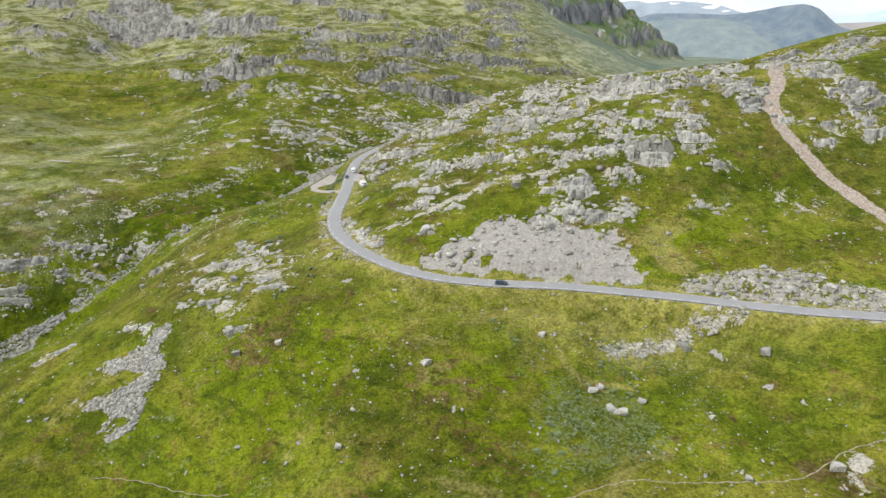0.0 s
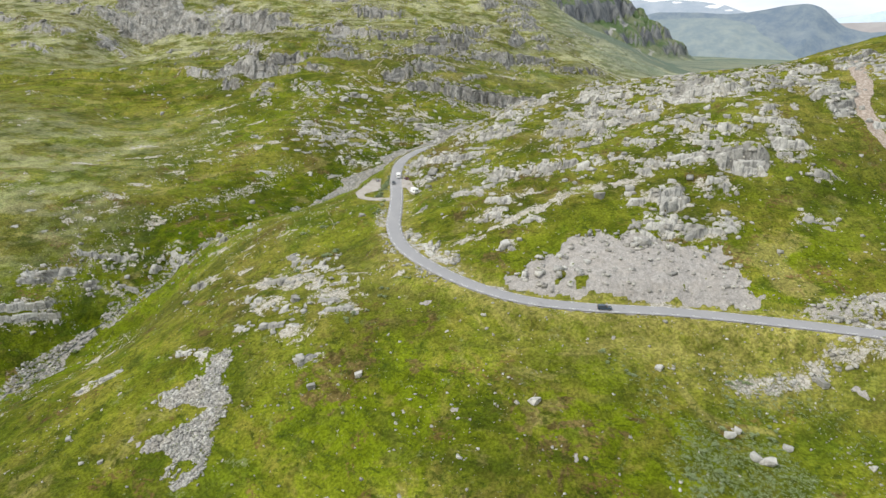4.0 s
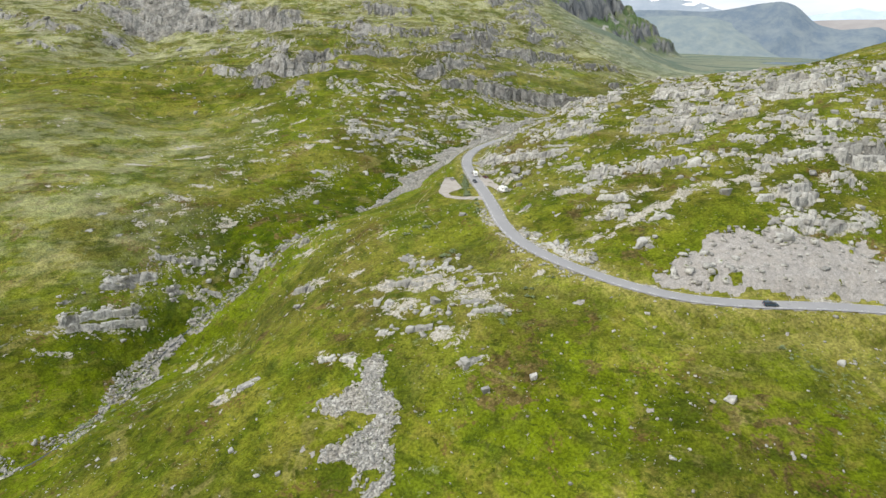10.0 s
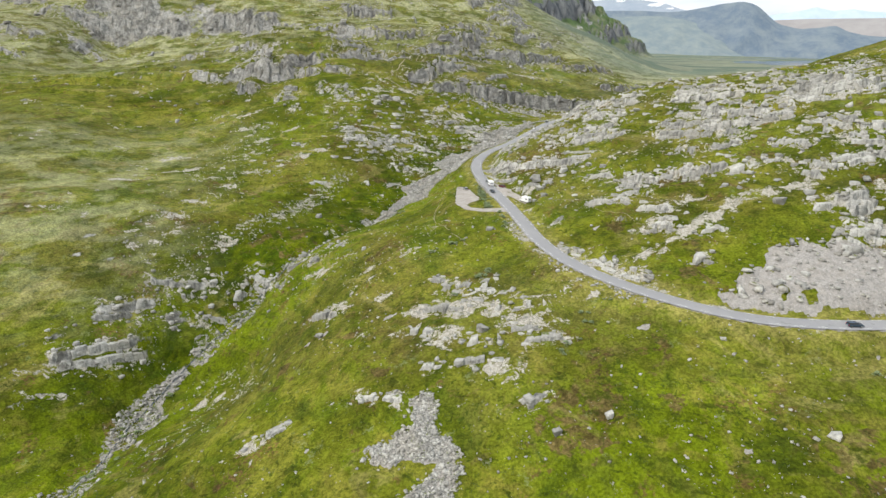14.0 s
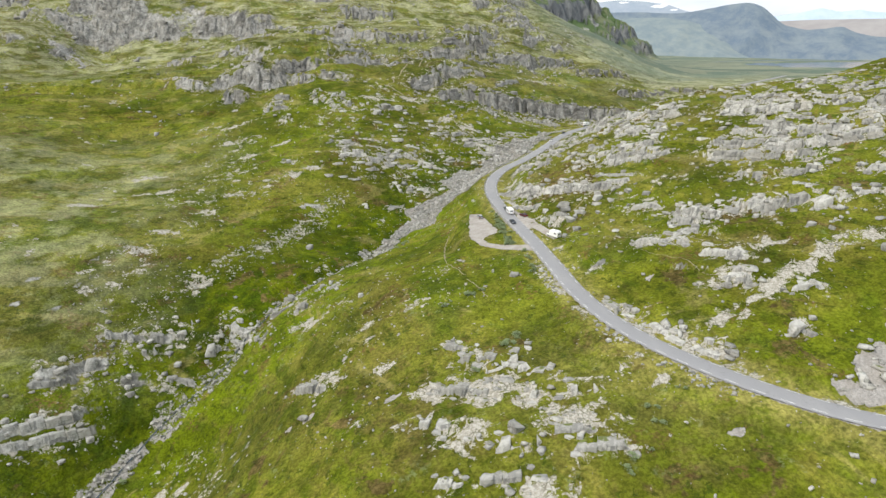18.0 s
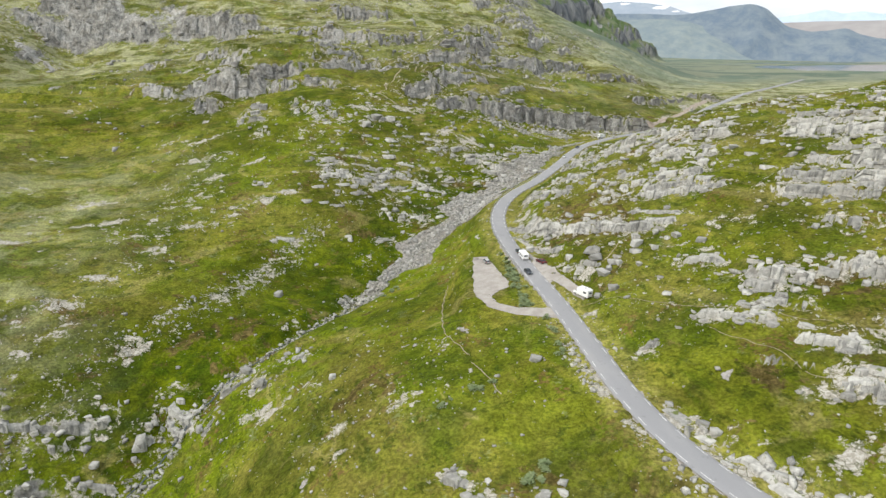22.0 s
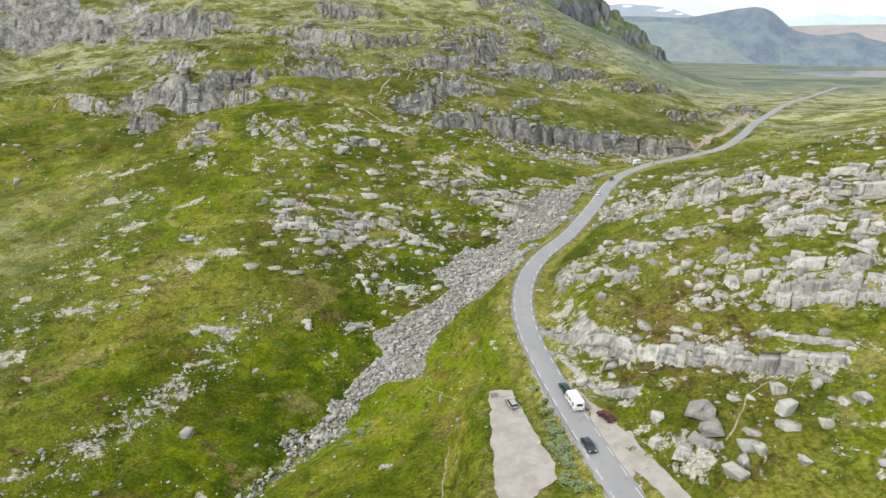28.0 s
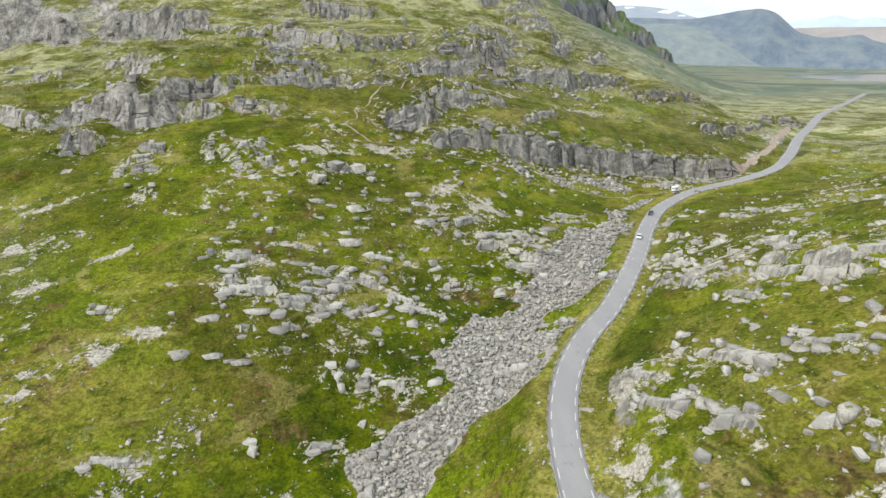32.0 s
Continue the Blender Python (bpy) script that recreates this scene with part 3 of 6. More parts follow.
WALL_ROCKS = [
    (-45, 625, 24, 20, 11.3), (-26, 635, 16, -39, 11.7), (-12, 632, 18, 22, 14.6), (12, 634, 34, 12, 14.2), (46, 638, 36, 3, 14.9), (84, 638, 39, -2, 14.2),
    (140, 713, 23, 15, 8.0), (169, 728, 34, 29, 5.4),
]
SLABS_ROCKS_A = [
    (-128, 492, 16, 9, 5.5), (-110, 490, 16, 8, 4.3), (-109, 498, 8, 19, 2.2), (-100, 501, 7, 18, 1.7), (-96, 508, 12, -7, 3.8), (-96, 494, 7, 15, 3.1),
    (-78, 497, 20, -22, 4.2), (-108, 507, 6, 11, 2.3), (-116, 481, 7, 6, 2.5), (-126, 478, 4, 6, 2.0), (-87, 520, 13, 5, 1.3), (-74, 520, 14, 2, 1.6),
    (-100, 465, 11, -25, 1.9), (-89, 464, 12, -16, 3.2), (-150, 439, 12, 3, 2.0), (-144, 511, 5, 25, 3.2), (-133, 509, 9, 8, 2.6), (-103, 445, 9, -5, 1.2),
]
SLABS_ROCKS_B = [
    (-90, 486, 3, 9, 1.4), (-120, 444, 3, -5, 1.4), (-168, 487, 6, -24, 1.7), (-56, 550, 19, 26, 3.1), (-38, 535, 27, -5, 5.3), (-35, 521, 16, -26, 6.7),
    (-63, 509, 10, 1, 3.9), (-45, 506, 10, -19, 4.5), (-10, 557, 14, -14, 3.7), (-35, 538, 8, -9, 2.4), (-29, 526, 18, 14, 2.3),
]
EAST_ROCKS_A = [
    (202, 300, 32, 30, 12.3), (262, 399, 35, 30, 11.2), (198, 332, 28, 26, 6.2), (182, 347, 34, 34, 4.4), (168, 271, 10, 11, 3.2), (173, 282, 10, 10, 3.7),
    (195, 280, 12, 16, 5.9), (107, 261, 11, -8, 7.8), (86, 257, 18, -14, 4.4), (106, 283, 7, -9, 4.7), (144, 292, 12, 21, 6.5), (73, 246, 8, -2, 3.2),
]
EAST_ROCKS_B = [
    (114, 251, 6, -5, 2.8), (101, 228, 10, -14, 2.8), (156, 284, 9, 16, 2.8), (112, 274, 10, -11, 4.0), (102, 280, 13, -20, 3.0), (88, 314, 20, -41, 6.1),
    (111, 319, 20, -29, 4.6), (134, 313, 15, -5, 5.5), (76, 343, 21, -44, 5.6), (66, 288, 16, -34, 3.3),
]
CREST_ROCKS = [
    (139, 360, 34, 22, 6.5), (160, 384, 36, 24, 6), (106, 357, 26, 8, 6), (201, 374, 36, 26, 7), (245, 395, 40, 28, 7), (110, 398, 24, 5, 5), (153, 339, 26, 20, 6),
    (232, 370, 45, 27, 9.0), (204, 304, 23, 14, 9.0), (195, 280, 15, 23, 9.0), (191, 329, 38, 11, 9.0), (144, 294, 14, 22, 8.5), (145, 303, 27, 15, 8.7), (109, 307, 22, 20, 8.5), (84, 314, 29, -36, 7.4), (56, 358, 38, -52, 7.1), (51, 315, 43, -30, 9.0), (86, 257, 18, -13, 5.3), (107, 264, 13, -4, 6.5), (56, 241, 12, 16, 5.8), (55, 226, 28, -8, 3.2),
]
LEDGES = [(*row, "hill") for row in HILL_ROCKS_A + HILL_ROCKS_B + HILL_ROCKS_C + HILLTOP_ROCKS_A + HILLTOP_ROCKS_B + ROADCUT_ROCKS + EAST_ROCKS_A + EAST_ROCKS_B + CREST_ROCKS]
LEDGES += [(*row, "ledge") for row in LEDGE_ROCKS] + [(*row, "spur") for row in SPUR_ROCKS_A + SPUR_ROCKS_B] + [(*row, "gully") for row in GULLY_ROCKS_A + GULLY_ROCKS_B]
LEDGES += [(*row, "crag" if row[1] > 600 else "knob") for row in CRAG_ROCKS] + [(*row, "upper") for row in UPPER_ROCKS] + [(*row, "wall") for row in WALL_ROCKS] + [(*row, "slab") for row in SLABS_ROCKS_A + SLABS_ROCKS_B]



def layered(rows):
    """Splits the high ledges of the hill into thinner ones, each set back behind the one below."""
    r, out = random.Random(12), []
    for x, y, length, bearing, height, where in rows:
        c, s = math.cos(radians(bearing)), math.sin(radians(bearing))
        if where in ("hill", "gully", "slab", "knob") and height > 3.2:
            count = 3 if height > 6 else 2
            for k in range(count):
                back, along, share = k * 0.62 * height, r.uniform(-0.2, 0.2) * length * (k > 0), r.uniform(0.62, 1.0) if k else 1.0
                out.append((x + along * c - back * s, y + along * s + back * c, length * share, bearing + r.uniform(-7, 7) * (k > 0), 0.92 * height / count * r.uniform(0.8, 1.15), where))
        else:
            out.append((x, y, length, bearing, height * {"spur": 0.6, "hill": 0.85, "slab": 0.8, "gully": 0.8}.get(where, 1.0), where))
    return out


LEDGES = [(x, y, length * {"hill": 0.95, "wall": 1.25, "upper": 1.1, "crag": 1.1}.get(where, 1.0), bearing, min(height * {"wall": 0.72, "crag": 0.85, "upper": 0.72, "hill": 0.82, "slab": 0.8, "gully": 0.85, "ledge": 0.62, "knob": 0.9}.get(where, 1.0), {"crag": 15.0, "wall": 13.0, "upper": 14.0}.get(where, 12.0)), where) for x, y, length, bearing, height, where in LEDGES]
LEDGES = layered(LEDGES)


def mountain_bands(count, seed):
    """Broken rock bands along the contours of the open mountainside."""
    r, out = np.random.RandomState(seed), []
    while len(out) < count:
        x, y = r.uniform(-900, 130), r.uniform(650, 1500)
        if fractal(np.array([x]), np.array([y]), 150, 4)[0] < 0.47 or x - 0.55 * (y - 640) > 0:
            continue
        z, zx, zy = (float(land(np.array([x + a]), np.array([y + b]))[0]) for a, b in ((0, 0), (12, 0), (0, 12)))
        gx_, gy_ = z - zx, z - zy
        if math.hypot(gx_, gy_) < 1.5:
            continue
        grow = 1 + 0.0012 * (y - 650)
        out.append((x, y, r.uniform(16, 52) * grow, math.degrees(math.atan2(gx_, -gy_)) + r.uniform(-14, 14), r.uniform(2.5, 7.0) * grow, "upper"))
    return out


BANDS = mountain_bands(240, 3)
STREAM_LINE = [
    (-300, 150, 2), (-265, 185, 2), (-232, 207, 3), (-219, 217, 3.8), (-213, 240, 5), (-210, 264, 5), (-201, 287, 5.5), (-192, 301, 5), (-176, 317, 3.6), (-167, 330, 2.8), (-155, 345, 2.4),
    (-141, 360, 2), (-127, 379, 2.5), (-114, 397, 4), (-102, 413, 7), (-88, 430, 9), (-75, 445, 12), (-62, 461, 13), (-48, 481, 12), (-30, 504, 10), (-13, 527, 8), (3, 549, 5), (22, 575, 3), (42, 597, 2),
]
CAR_PARK = [(-70, 379), (-64.6, 378), (-63.4, 360), (-62, 348), (-64.5, 343), (-69, 340.5), (-70, 336.5), (-68.5, 331.5), (-64, 326.5), (-54, 322), (-54, 314.5), (-65.5, 321.5), (-72, 329.5), (-75, 341), (-74, 352)]
LAYBY = [(-51.5, 371), (-47.5, 359), (-44, 343), (-41, 327), (-44.6, 325.5), (-47, 336), (-49, 342.5), (-51.5, 339)]
SCREE_CUT = [(-7, 212), (2, 216), (10.8, 221), (14.3, 226), (26.9, 224.5), (44.8, 217), (62.8, 214), (66, 205), (65, 197.5), (53.5, 196.8), (15, 199), (-2.8, 206.5)]
ROAD_BANK = [(82, 191), (93, 195.5), (106, 193), (119, 191.5), (132, 187), (140, 178.5), (134, 176), (117, 181), (93, 187)]
SPUR_RUBBLE = [(-105, 206), (-100, 202), (-99, 196), (-101, 192), (-97, 187), (-94, 181), (-95, 176), (-97, 171), (-94, 166), (-95, 160), (-100, 157), (-105, 160), (-103, 166), (-108, 169), (-115, 169.5), (-114, 173), (-107, 174), (-102, 177), (-99, 181), (-104, 183), (-108, 185), (-112, 183.5), (-118, 187), (-118, 191), (-111, 190), (-107, 194), (-106, 199)]
DIRT_TRACK = [(186, 356), (172, 332), (166, 316), (156, 300), (151.5, 281), (154.7, 264.7), (158.7, 252), (164.8, 241), (170, 228), (182, 200), (200, 165)]
DITCH = [(101, 632), (112, 638), (127, 650), (148, 673), (171, 698), (196, 728), (238, 778)]
# bare patches: x, y, two radii, bearing
BARE_SPUR = [(-84, 240, 16, 7, -25), (-68, 222, 13, 6, -20), (-92, 226, 12, 6, -30), (-100, 247, 9, 4, -40), (-78, 205, 12, 5, -15), (-112, 264, 5, 3, 60), (-117, 290, 7, 2.5, 30), (-136, 316, 9, 3, 20), (-144, 318, 8, 3, 0), (-150, 208, 10, 2.5, 10), (-76, 232, 9, 4, -15), (-130, 272, 8, 3, -40)]
BARE_HILL = [(-18, 244, 9, 3, 10), (-6, 249, 9, 3.5, 25), (7, 253, 9, 3, 12), (18, 258, 8, 3, 20), (30, 259, 10, 3, -5), (42, 258, 9, 3, -5), (-10, 258, 8, 4, -25), (-30, 236, 12, 4, -50), (-42, 262, 9, 3, -65), (-47, 372, 8, 3, -60), (-46, 402, 7, 3.5, 75), (-37, 428, 8, 3, 60), (-38, 340, 5, 3, 20), (5, 268, 10, 3, -25)]
BARE_WEST = [(-202, 419, 7, 3.5, 10), (-215, 394, 8, 3.5, 15), (-193, 444, 7, 3, 10), (-220, 373, 9, 3, 20), (-190, 356, 7, 3, 40), (-163, 470, 9, 4, 15), (-152, 476, 8, 2, 5), (-210, 531, 12, 3, 20), (-195, 505, 10, 2.5, 25), (-176, 520, 9, 2, 25), (-126, 508, 8, 3, 5), (-118, 520, 9, 2, 5), (-232, 452, 10, 2.5, 15), (-250, 480, 12, 3, 15), (-262, 420, 9, 3, 20), (-212, 560, 14, 3, 25)]
BARE_NORTH = [(-270, 720, 30, 4, 35), (-245, 745, 25, 3, 30), (-225, 735, 14, 5, 60), (-120, 690, 35, 4, 10), (-60, 690, 16, 8, 15), (-85, 600, 18, 5, 5), (-115, 590, 16, 4, 10), (0, 612, 16, 4, -25), (25, 618, 18, 5, 0), (60, 622, 14, 4, 10), (92, 632, 12, 5, 20), (-20, 690, 30, 3, 10), (40, 700, 28, 3, 15), (-60, 572, 10, 4, 20), (-45, 560, 12, 4, 0), (106, 634, 16, 3, 42), (136, 665, 18, 3.5, 48), (178, 715, 20, 3.5, 50), (228, 776, 22, 4, 50)]
ROAD_SPILL = [(50.0, 168.0), (60.0, 169.0), (69.0, 171.0), (78.0, 174.0), (86.0, 175.0), (91.0, 175.0)]
BARE_EAST = [(100.0, 123.0, 5, 1.8, 70), (96.0, 119.0, 5, 2.0, 60)]
MORAINE = [(-222, 300), (-213, 323), (-200, 350), (-185, 366), (-170, 388), (-156, 410), (-144, 436), (-136, 452)]
LAKE = (996, 1464, 260, 215)


def inside(x, y, ring):
    """Which points lie in the ring."""
    hit = np.zeros(np.shape(x), bool)
    for (ax, ay), (bx, by) in zip(ring, ring[1:] + ring[:1]):
        cross = (ay > y) != (by > y)
        hit ^= cross & (x < (bx - ax) * (y - ay) / ((by - ay) or 1e-9) + ax)
    return hit


def soft_inside(x, y, ring, edge):
    """1 inside the ring, falling to 0 within that many metres outside."""
    loop = np.array([(*p, 0) for p in ring + ring[:1]], float)
    line = np.vstack([a + (b - a) * np.linspace(0, 1, 12)[:, None] for a, b in zip(loop[:-1], loop[1:])])
    d, _ = near_line(x, y, line)
    return np.where(inside(x, y, ring), 1.0, fade(edge, 0, d))


stream = smooth_line(STREAM_LINE, 3.0)

# ---- the ground: one sheet, fine where it is seen close, out to the horizon ----
def steps(lo, hi, fine, grow, cap_lo, cap_hi, far_lo, far_hi, coarse):
    def outward(limit, cap):
        at, d, rows = 0.0, fine, []
        while at < limit:
            d = min(d * grow, coarse) if at < cap else d * 1.16
            at += d
            rows.append(at)
        return np.array(rows)
    return np.concatenate([lo - outward(lo - far_lo, lo - cap_lo)[::-1], np.arange(lo, hi, fine), hi + outward(far_hi - hi, cap_hi - hi)])


gx = steps(-250, 175, 1.1, 1.035, -1000, 1000, -4700, 4700, 9.0)
gy = steps(105, 545, 1.1, 1.022, 40, 2500, -2500, 4700, 9.0)
GX, GY = np.meshgrid(gx, gy)
GZ = land(GX, GY)
rocky, crag = np.zeros_like(GZ), np.zeros_like(GZ)
raised, sunk = np.zeros_like(GZ), np.zeros_like(GZ)
for x, y, length, bearing, height, where in LEDGES + BANDS:
    reach = length / 2 + 7 * height + 6
    i0, i1 = np.searchsorted(gx, (x - reach, x + reach))
    j0, j1 = np.searchsorted(gy, (y - reach, y + reach))
    px, py = GX[j0:j1, i0:i1] - x, GY[j0:j1, i0:i1] - y
    c, s = math.cos(radians(bearing)), math.sin(radians(bearing))
    along, behind = px * c + py * s, -px * s + py * c
    behind = behind - 0.25 * height * (value_noise(px + x, py + y, 4.0) - 0.5) * 2
    ends = fade(length / 2 + 0.9 * height + 1, length / 2 - 0.35 * height, np.abs(along))
    lift = 0.55 if where in ("wall", "crag", "upper") else 0.48
    step = np.where(behind > 0, lift * fade(6.5 * height, 0.6 * height, behind), -0.34 * fade(-4.0 * height, 0, behind))
    step = np.where(np.abs(behind) < 0.6, -0.34 + (lift + 0.34) * (behind + 0.6) / 1.2, step)
    if where in ("ledge", "wall"):
        raised[j0:j1, i0:i1] = np.maximum(raised[j0:j1, i0:i1], height * step * ends)
        sunk[j0:j1, i0:i1] = np.minimum(sunk[j0:j1, i0:i1], height * step * ends)
    else:
        GZ[j0:j1, i0:i1] += height * step * ends
    near = np.exp(-(np.maximum(np.abs(along) - length / 2, 0) / (1.6 * height + 2)) ** 2 - (behind / (1.7 * height + 2)) ** 2)
    rocky[j0:j1, i0:i1] = np.maximum(rocky[j0:j1, i0:i1], near)
    if where in ("wall", "crag", "upper"):
        crag[j0:j1, i0:i1] = np.maximum(crag[j0:j1, i0:i1], near)

GZ += raised + sunk * fade(1.5, 0, raised)

# zones of broken, stepped ground
cliff_x = GX - 600 + np.where(GY < 2080, 0.6, -0.1) * (2080 - GY)
# the steep far mountain, which takes the hazed colours
hazed_zone = fade(-470, -330, cliff_x + 60 * (fractal(GX, GY, 90, 3) - 0.5)) * fade(220, 120, cliff_x) * fade(1450, 1650, GY)
hill_zone = fade(-60, -25, GX + 0.12 * (GY - 420)) * fade(235, 262, GY - 0.35 * GX) * fade(640, 540, GY) * fade(330, 190, GX)
hill_zone = hill_zone * fade(0.40, 0.66, fractal(GX, GY, 46, 4) + 0.10 * fade(70, 100, GZ))
north_zone = fade(560, 660, GY) * fade(0.40, 0.62, fractal(GX + 300, GY, 120, 4)) * fade(300, 100, GX - 0.6 * (GY - 640)) * fade(2600, 2200, GY)
slab_zone = fade(-150, -120, GX) * fade(-20, -50, GX) * fade(455, 475, GY) * fade(570, 540, GY)
for zone, angle, gap, size in ((hill_zone, 45, 12.0, 2.6), (hill_zone * 0.8, 60, 5.5, 1.3), (slab_zone, 85, 7.0, 1.8), (hazed_zone, 35, 90.0, 42.0), (hazed_zone, 20, 38.0, 15.0), (north_zone * fade(1300, 800, GY), 80, 34.0, 11.0), (north_zone * fade(1000, 700, GY), 95, 15.0, 4.0)):
    c, s = math.cos(radians(angle)), math.sin(radians(angle))
    u = (GX * c + GY * s) / gap + 1.7 * fractal(GX, GY, 5.5 * gap, 3) + 0.35 * fractal(GX + 55, GY, gap, 2)
    part_u = u - np.floor(u)
    broken = fade(0.40, 0.60, value_noise(GX * s * 0.5 - GY * c * 0.5 + 17 * np.floor(u), GX * 0 + 3.7 * np.floor(u), 1.6 * gap))
    GZ += zone * broken * size * (fade(0, 0.11, part_u) - 0.25 - 0.75 * part_u)
rocky = np.maximum(rocky, np.maximum(hill_zone * 0.38, slab_zone * 0.5))
crag = np.maximum(crag, north_zone * fade(620, 760, GY))
crag = np.maximum(crag, 2.2 * fade(250, 330, GX - 0.15 * (GY - 1800)) * fade(1700, 1800, GY) * fade(2600, 2400, GY))
crag = np.maximum(crag, 1.6 * fade(600, 900, GY) * fade(0.50, 0.66, fractal(GX, 1.6 * GY, 70, 5)) * (GY < 2000))

# cliffs and ledges one above the other on the steep mountain
for gap, size in ((52.0, 26.0), (19.0, 8.0)):
    u = GZ / gap + 0.9 * fractal(GX + 40, GY, 260, 4) + 0.25 * fractal(GX, GY + 70, 45, 3)
    GZ += np.clip(hazed_zone, 0, 1) * size * (fade(0, 0.34, u - np.floor(u)) - (u - np.floor(u)))

# turf terraces creeping down the western slope and the spur
creep = fade(-150, -195, GX) * fade(700, 600, GY) * fade(0.36, 0.56, fractal(GX + 650, GY, 60, 3))
for gap, size in ((4.2, 1.25), (1.7, 0.55)):
    u = GZ / gap + 1.1 * fractal(GX + 120, GY, 26, 3) + 0.5 * fractal(GX, GY + 300, 9, 2)
    part_u = u - np.floor(u)
    GZ += creep * size * fade(0.42, 0.62, value_noise(GX + 90 * np.floor(u), GY, 17)) * (fade(0, 0.16, part_u) - part_u)

GZ += 11 * (fractal(GX + 200, GY, 120, 5) - 0.5) * fade(850, 1200, GY) * fade(150, 350, GX)

# hummocks, the stream's ravine, the road's bench and the level gravel places
GZ += 2.2 * (fractal(GX, GY, 26, 5) - 0.5) + 0.9 * (fractal(GX + 900, GY, 5.5, 3) - 0.5) * fade(1400, 500, GY)
sd, sk = near_line(GX, GY, stream)
swide, slow = stream[sk, 2], fade(440, 380, stream[sk, 1])
GZ += -(2.8 * slow + 0.8) * fade(4 + 2.2 * swide, 0.4 * swide, sd) + (0.4 + 0.5 * slow) * (value_noise(GX, GY, 2.4) - 0.5) * fade(swide + 3, swide, sd)
rd, rk = near_line(GX, GY, road)
road_z, road_y = road[rk, 2], road[rk, 1]
GZ += (road_z - 0.35 - GZ) * fade(17 - 5 * fade(-45, -30, GX), 4.4, rd + 1.6 * (value_noise(GX, GY, 7) - 0.5))
GZ = np.where(rd < 4.2, np.minimum(GZ, road_z - 0.22 * fade(2.4, 3.4, rd) - 0.03), GZ)
park, bay = soft_inside(GX, GY, CAR_PARK, 10.0), soft_inside(GX, GY, LAYBY, 7.0)
park_z = 47.5 - 0.115 * np.clip(-55 - GX, 0, 16) - 0.028 * np.clip(GY - 318, 0, 62)
bay_z = road_z + 0.10 * np.clip(rd - 3, 0, 9)
GZ += (park_z - GZ) * park * fade(2.6, 4.0, rd)
GZ += (bay_z - 0.05 - GZ) * bay * fade(2.6, 4.0, rd)
cut = fade(0.46, 0.62, soft_inside(GX, GY, SCREE_CUT, 9.0) * fade(3.4, 9.0, rd) + 1.5 * (fractal(GX, GY, 10, 4) - 0.60) + 0.8 * (value_noise(GX, GY, 2.6) - 0.5))
bank = fade(0.40, 0.7, soft_inside(GX, GY, ROAD_BANK, 5.0) + 1.5 * (fractal(GX + 31, GY, 9, 4) - 0.58))
rubble = soft_inside(GX + 2.4 * (value_noise(GX, GY, 5) - 0.5), GY, SPUR_RUBBLE, 1.0) * fade(0.20, 0.32, fractal(GX, GY, 6, 3))
GZ += cut * (-0.7 + 1.3 * (fractal(GX, GY, 9, 4) - 0.5)) * fade(3.5, 7, rd)
lake_d = np.hypot((GX - LAKE[0]) / LAKE[2], (GY - LAKE[1]) / LAKE[3]) + 0.5 * (fractal(GX, GY, 90, 3) - 0.5)
flat = fade(2.6, 1.0, np.hypot((GX - LAKE[0]) / 330, (GY - LAKE[1]) / 230))
GZ += (61.5 - GZ) * flat
GZ = np.where(lake_d < 1, GZ - 4 * fade(1, 0.8, lake_d), GZ)

# what grows or lies where
west = fade(-4, 4, (GX - stream[sk, 0]) * -0.74 + (GY - stream[sk, 1]) * 0.67)
bare = 0.42 * rocky
for x, y, rx, ry, turn in BARE_SPUR + BARE_HILL + BARE_WEST + BARE_NORTH + BARE_EAST:
    shrink = 0.55 if (x, y, rx, ry, turn) in BARE_SPUR else 0.75
    bare = np.maximum(bare, 0.74 * mount(GX, GY, x, y, rx * shrink, ry * shrink * 1.35, 1.0, turn))
speckle = fade(0.58, 0.68, fractal(GX + 210, GY, 30, 4)) * fade(0.50, 0.62, value_noise(GX, GY, 4.0))
bare = np.maximum(bare, 0.44 * speckle * (GY < 640) * fade(195, 225, GY))
md, _ = near_line(GX, GY, smooth_line([(*p, 0) for p in MORAINE], 4))
bare = np.maximum(bare, 0.46 * fade(10, 2, md) * fade(0.3, 0.6, value_noise(GX, GY, 6)))
bare = np.maximum(bare, 0.60 * fade(9, 4.5, rd) * fade(0.4, 0.7, value_noise(GX + 40, GY, 9)) * fade(310, 280, road_y))
bare = np.maximum(bare, 0.5 * bank)
bare = np.maximum(bare, 0.58 * fade(10, 4.5, rd) * fade(0.38, 0.62, value_noise(GX + 40, GY, 7)) * fade(425, 450, road_y) * fade(640, 610, road_y) * west)
spill_d, _ = near_line(GX, GY, smooth_line([(*p, 0) for p in ROAD_SPILL], 2))
bare = np.maximum(bare, 0.68 * fade(5.0, 0.8, spill_d + 3 * (value_noise(GX, GY, 4) - 0.5)))
gravel = np.maximum(np.maximum(1.0 * cut, 0.50 * bank), np.maximum(0.95 * rubble, fade(swide + 2.5, swide - 0.5, sd + 24 * (fractal(GX, GY, 15, 4) - 0.46) * (swide > 2.9)) * (0.42 + 0.6 * fade(4, 8, swide))))
gravel = np.maximum(gravel, 0.8 * fade(4.3, 3.2, rd))
track_d, _ = near_line(GX, GY, smooth_line([(*p, 0) for p in DIRT_TRACK], 3))
track = fade(5.2, 2.2, track_d + 1.2 * (value_noise(GX, GY, 5) - 0.5))
ditch_d, _ = near_line(GX, GY, smooth_line([(*p, 0) for p in DITCH], 3))
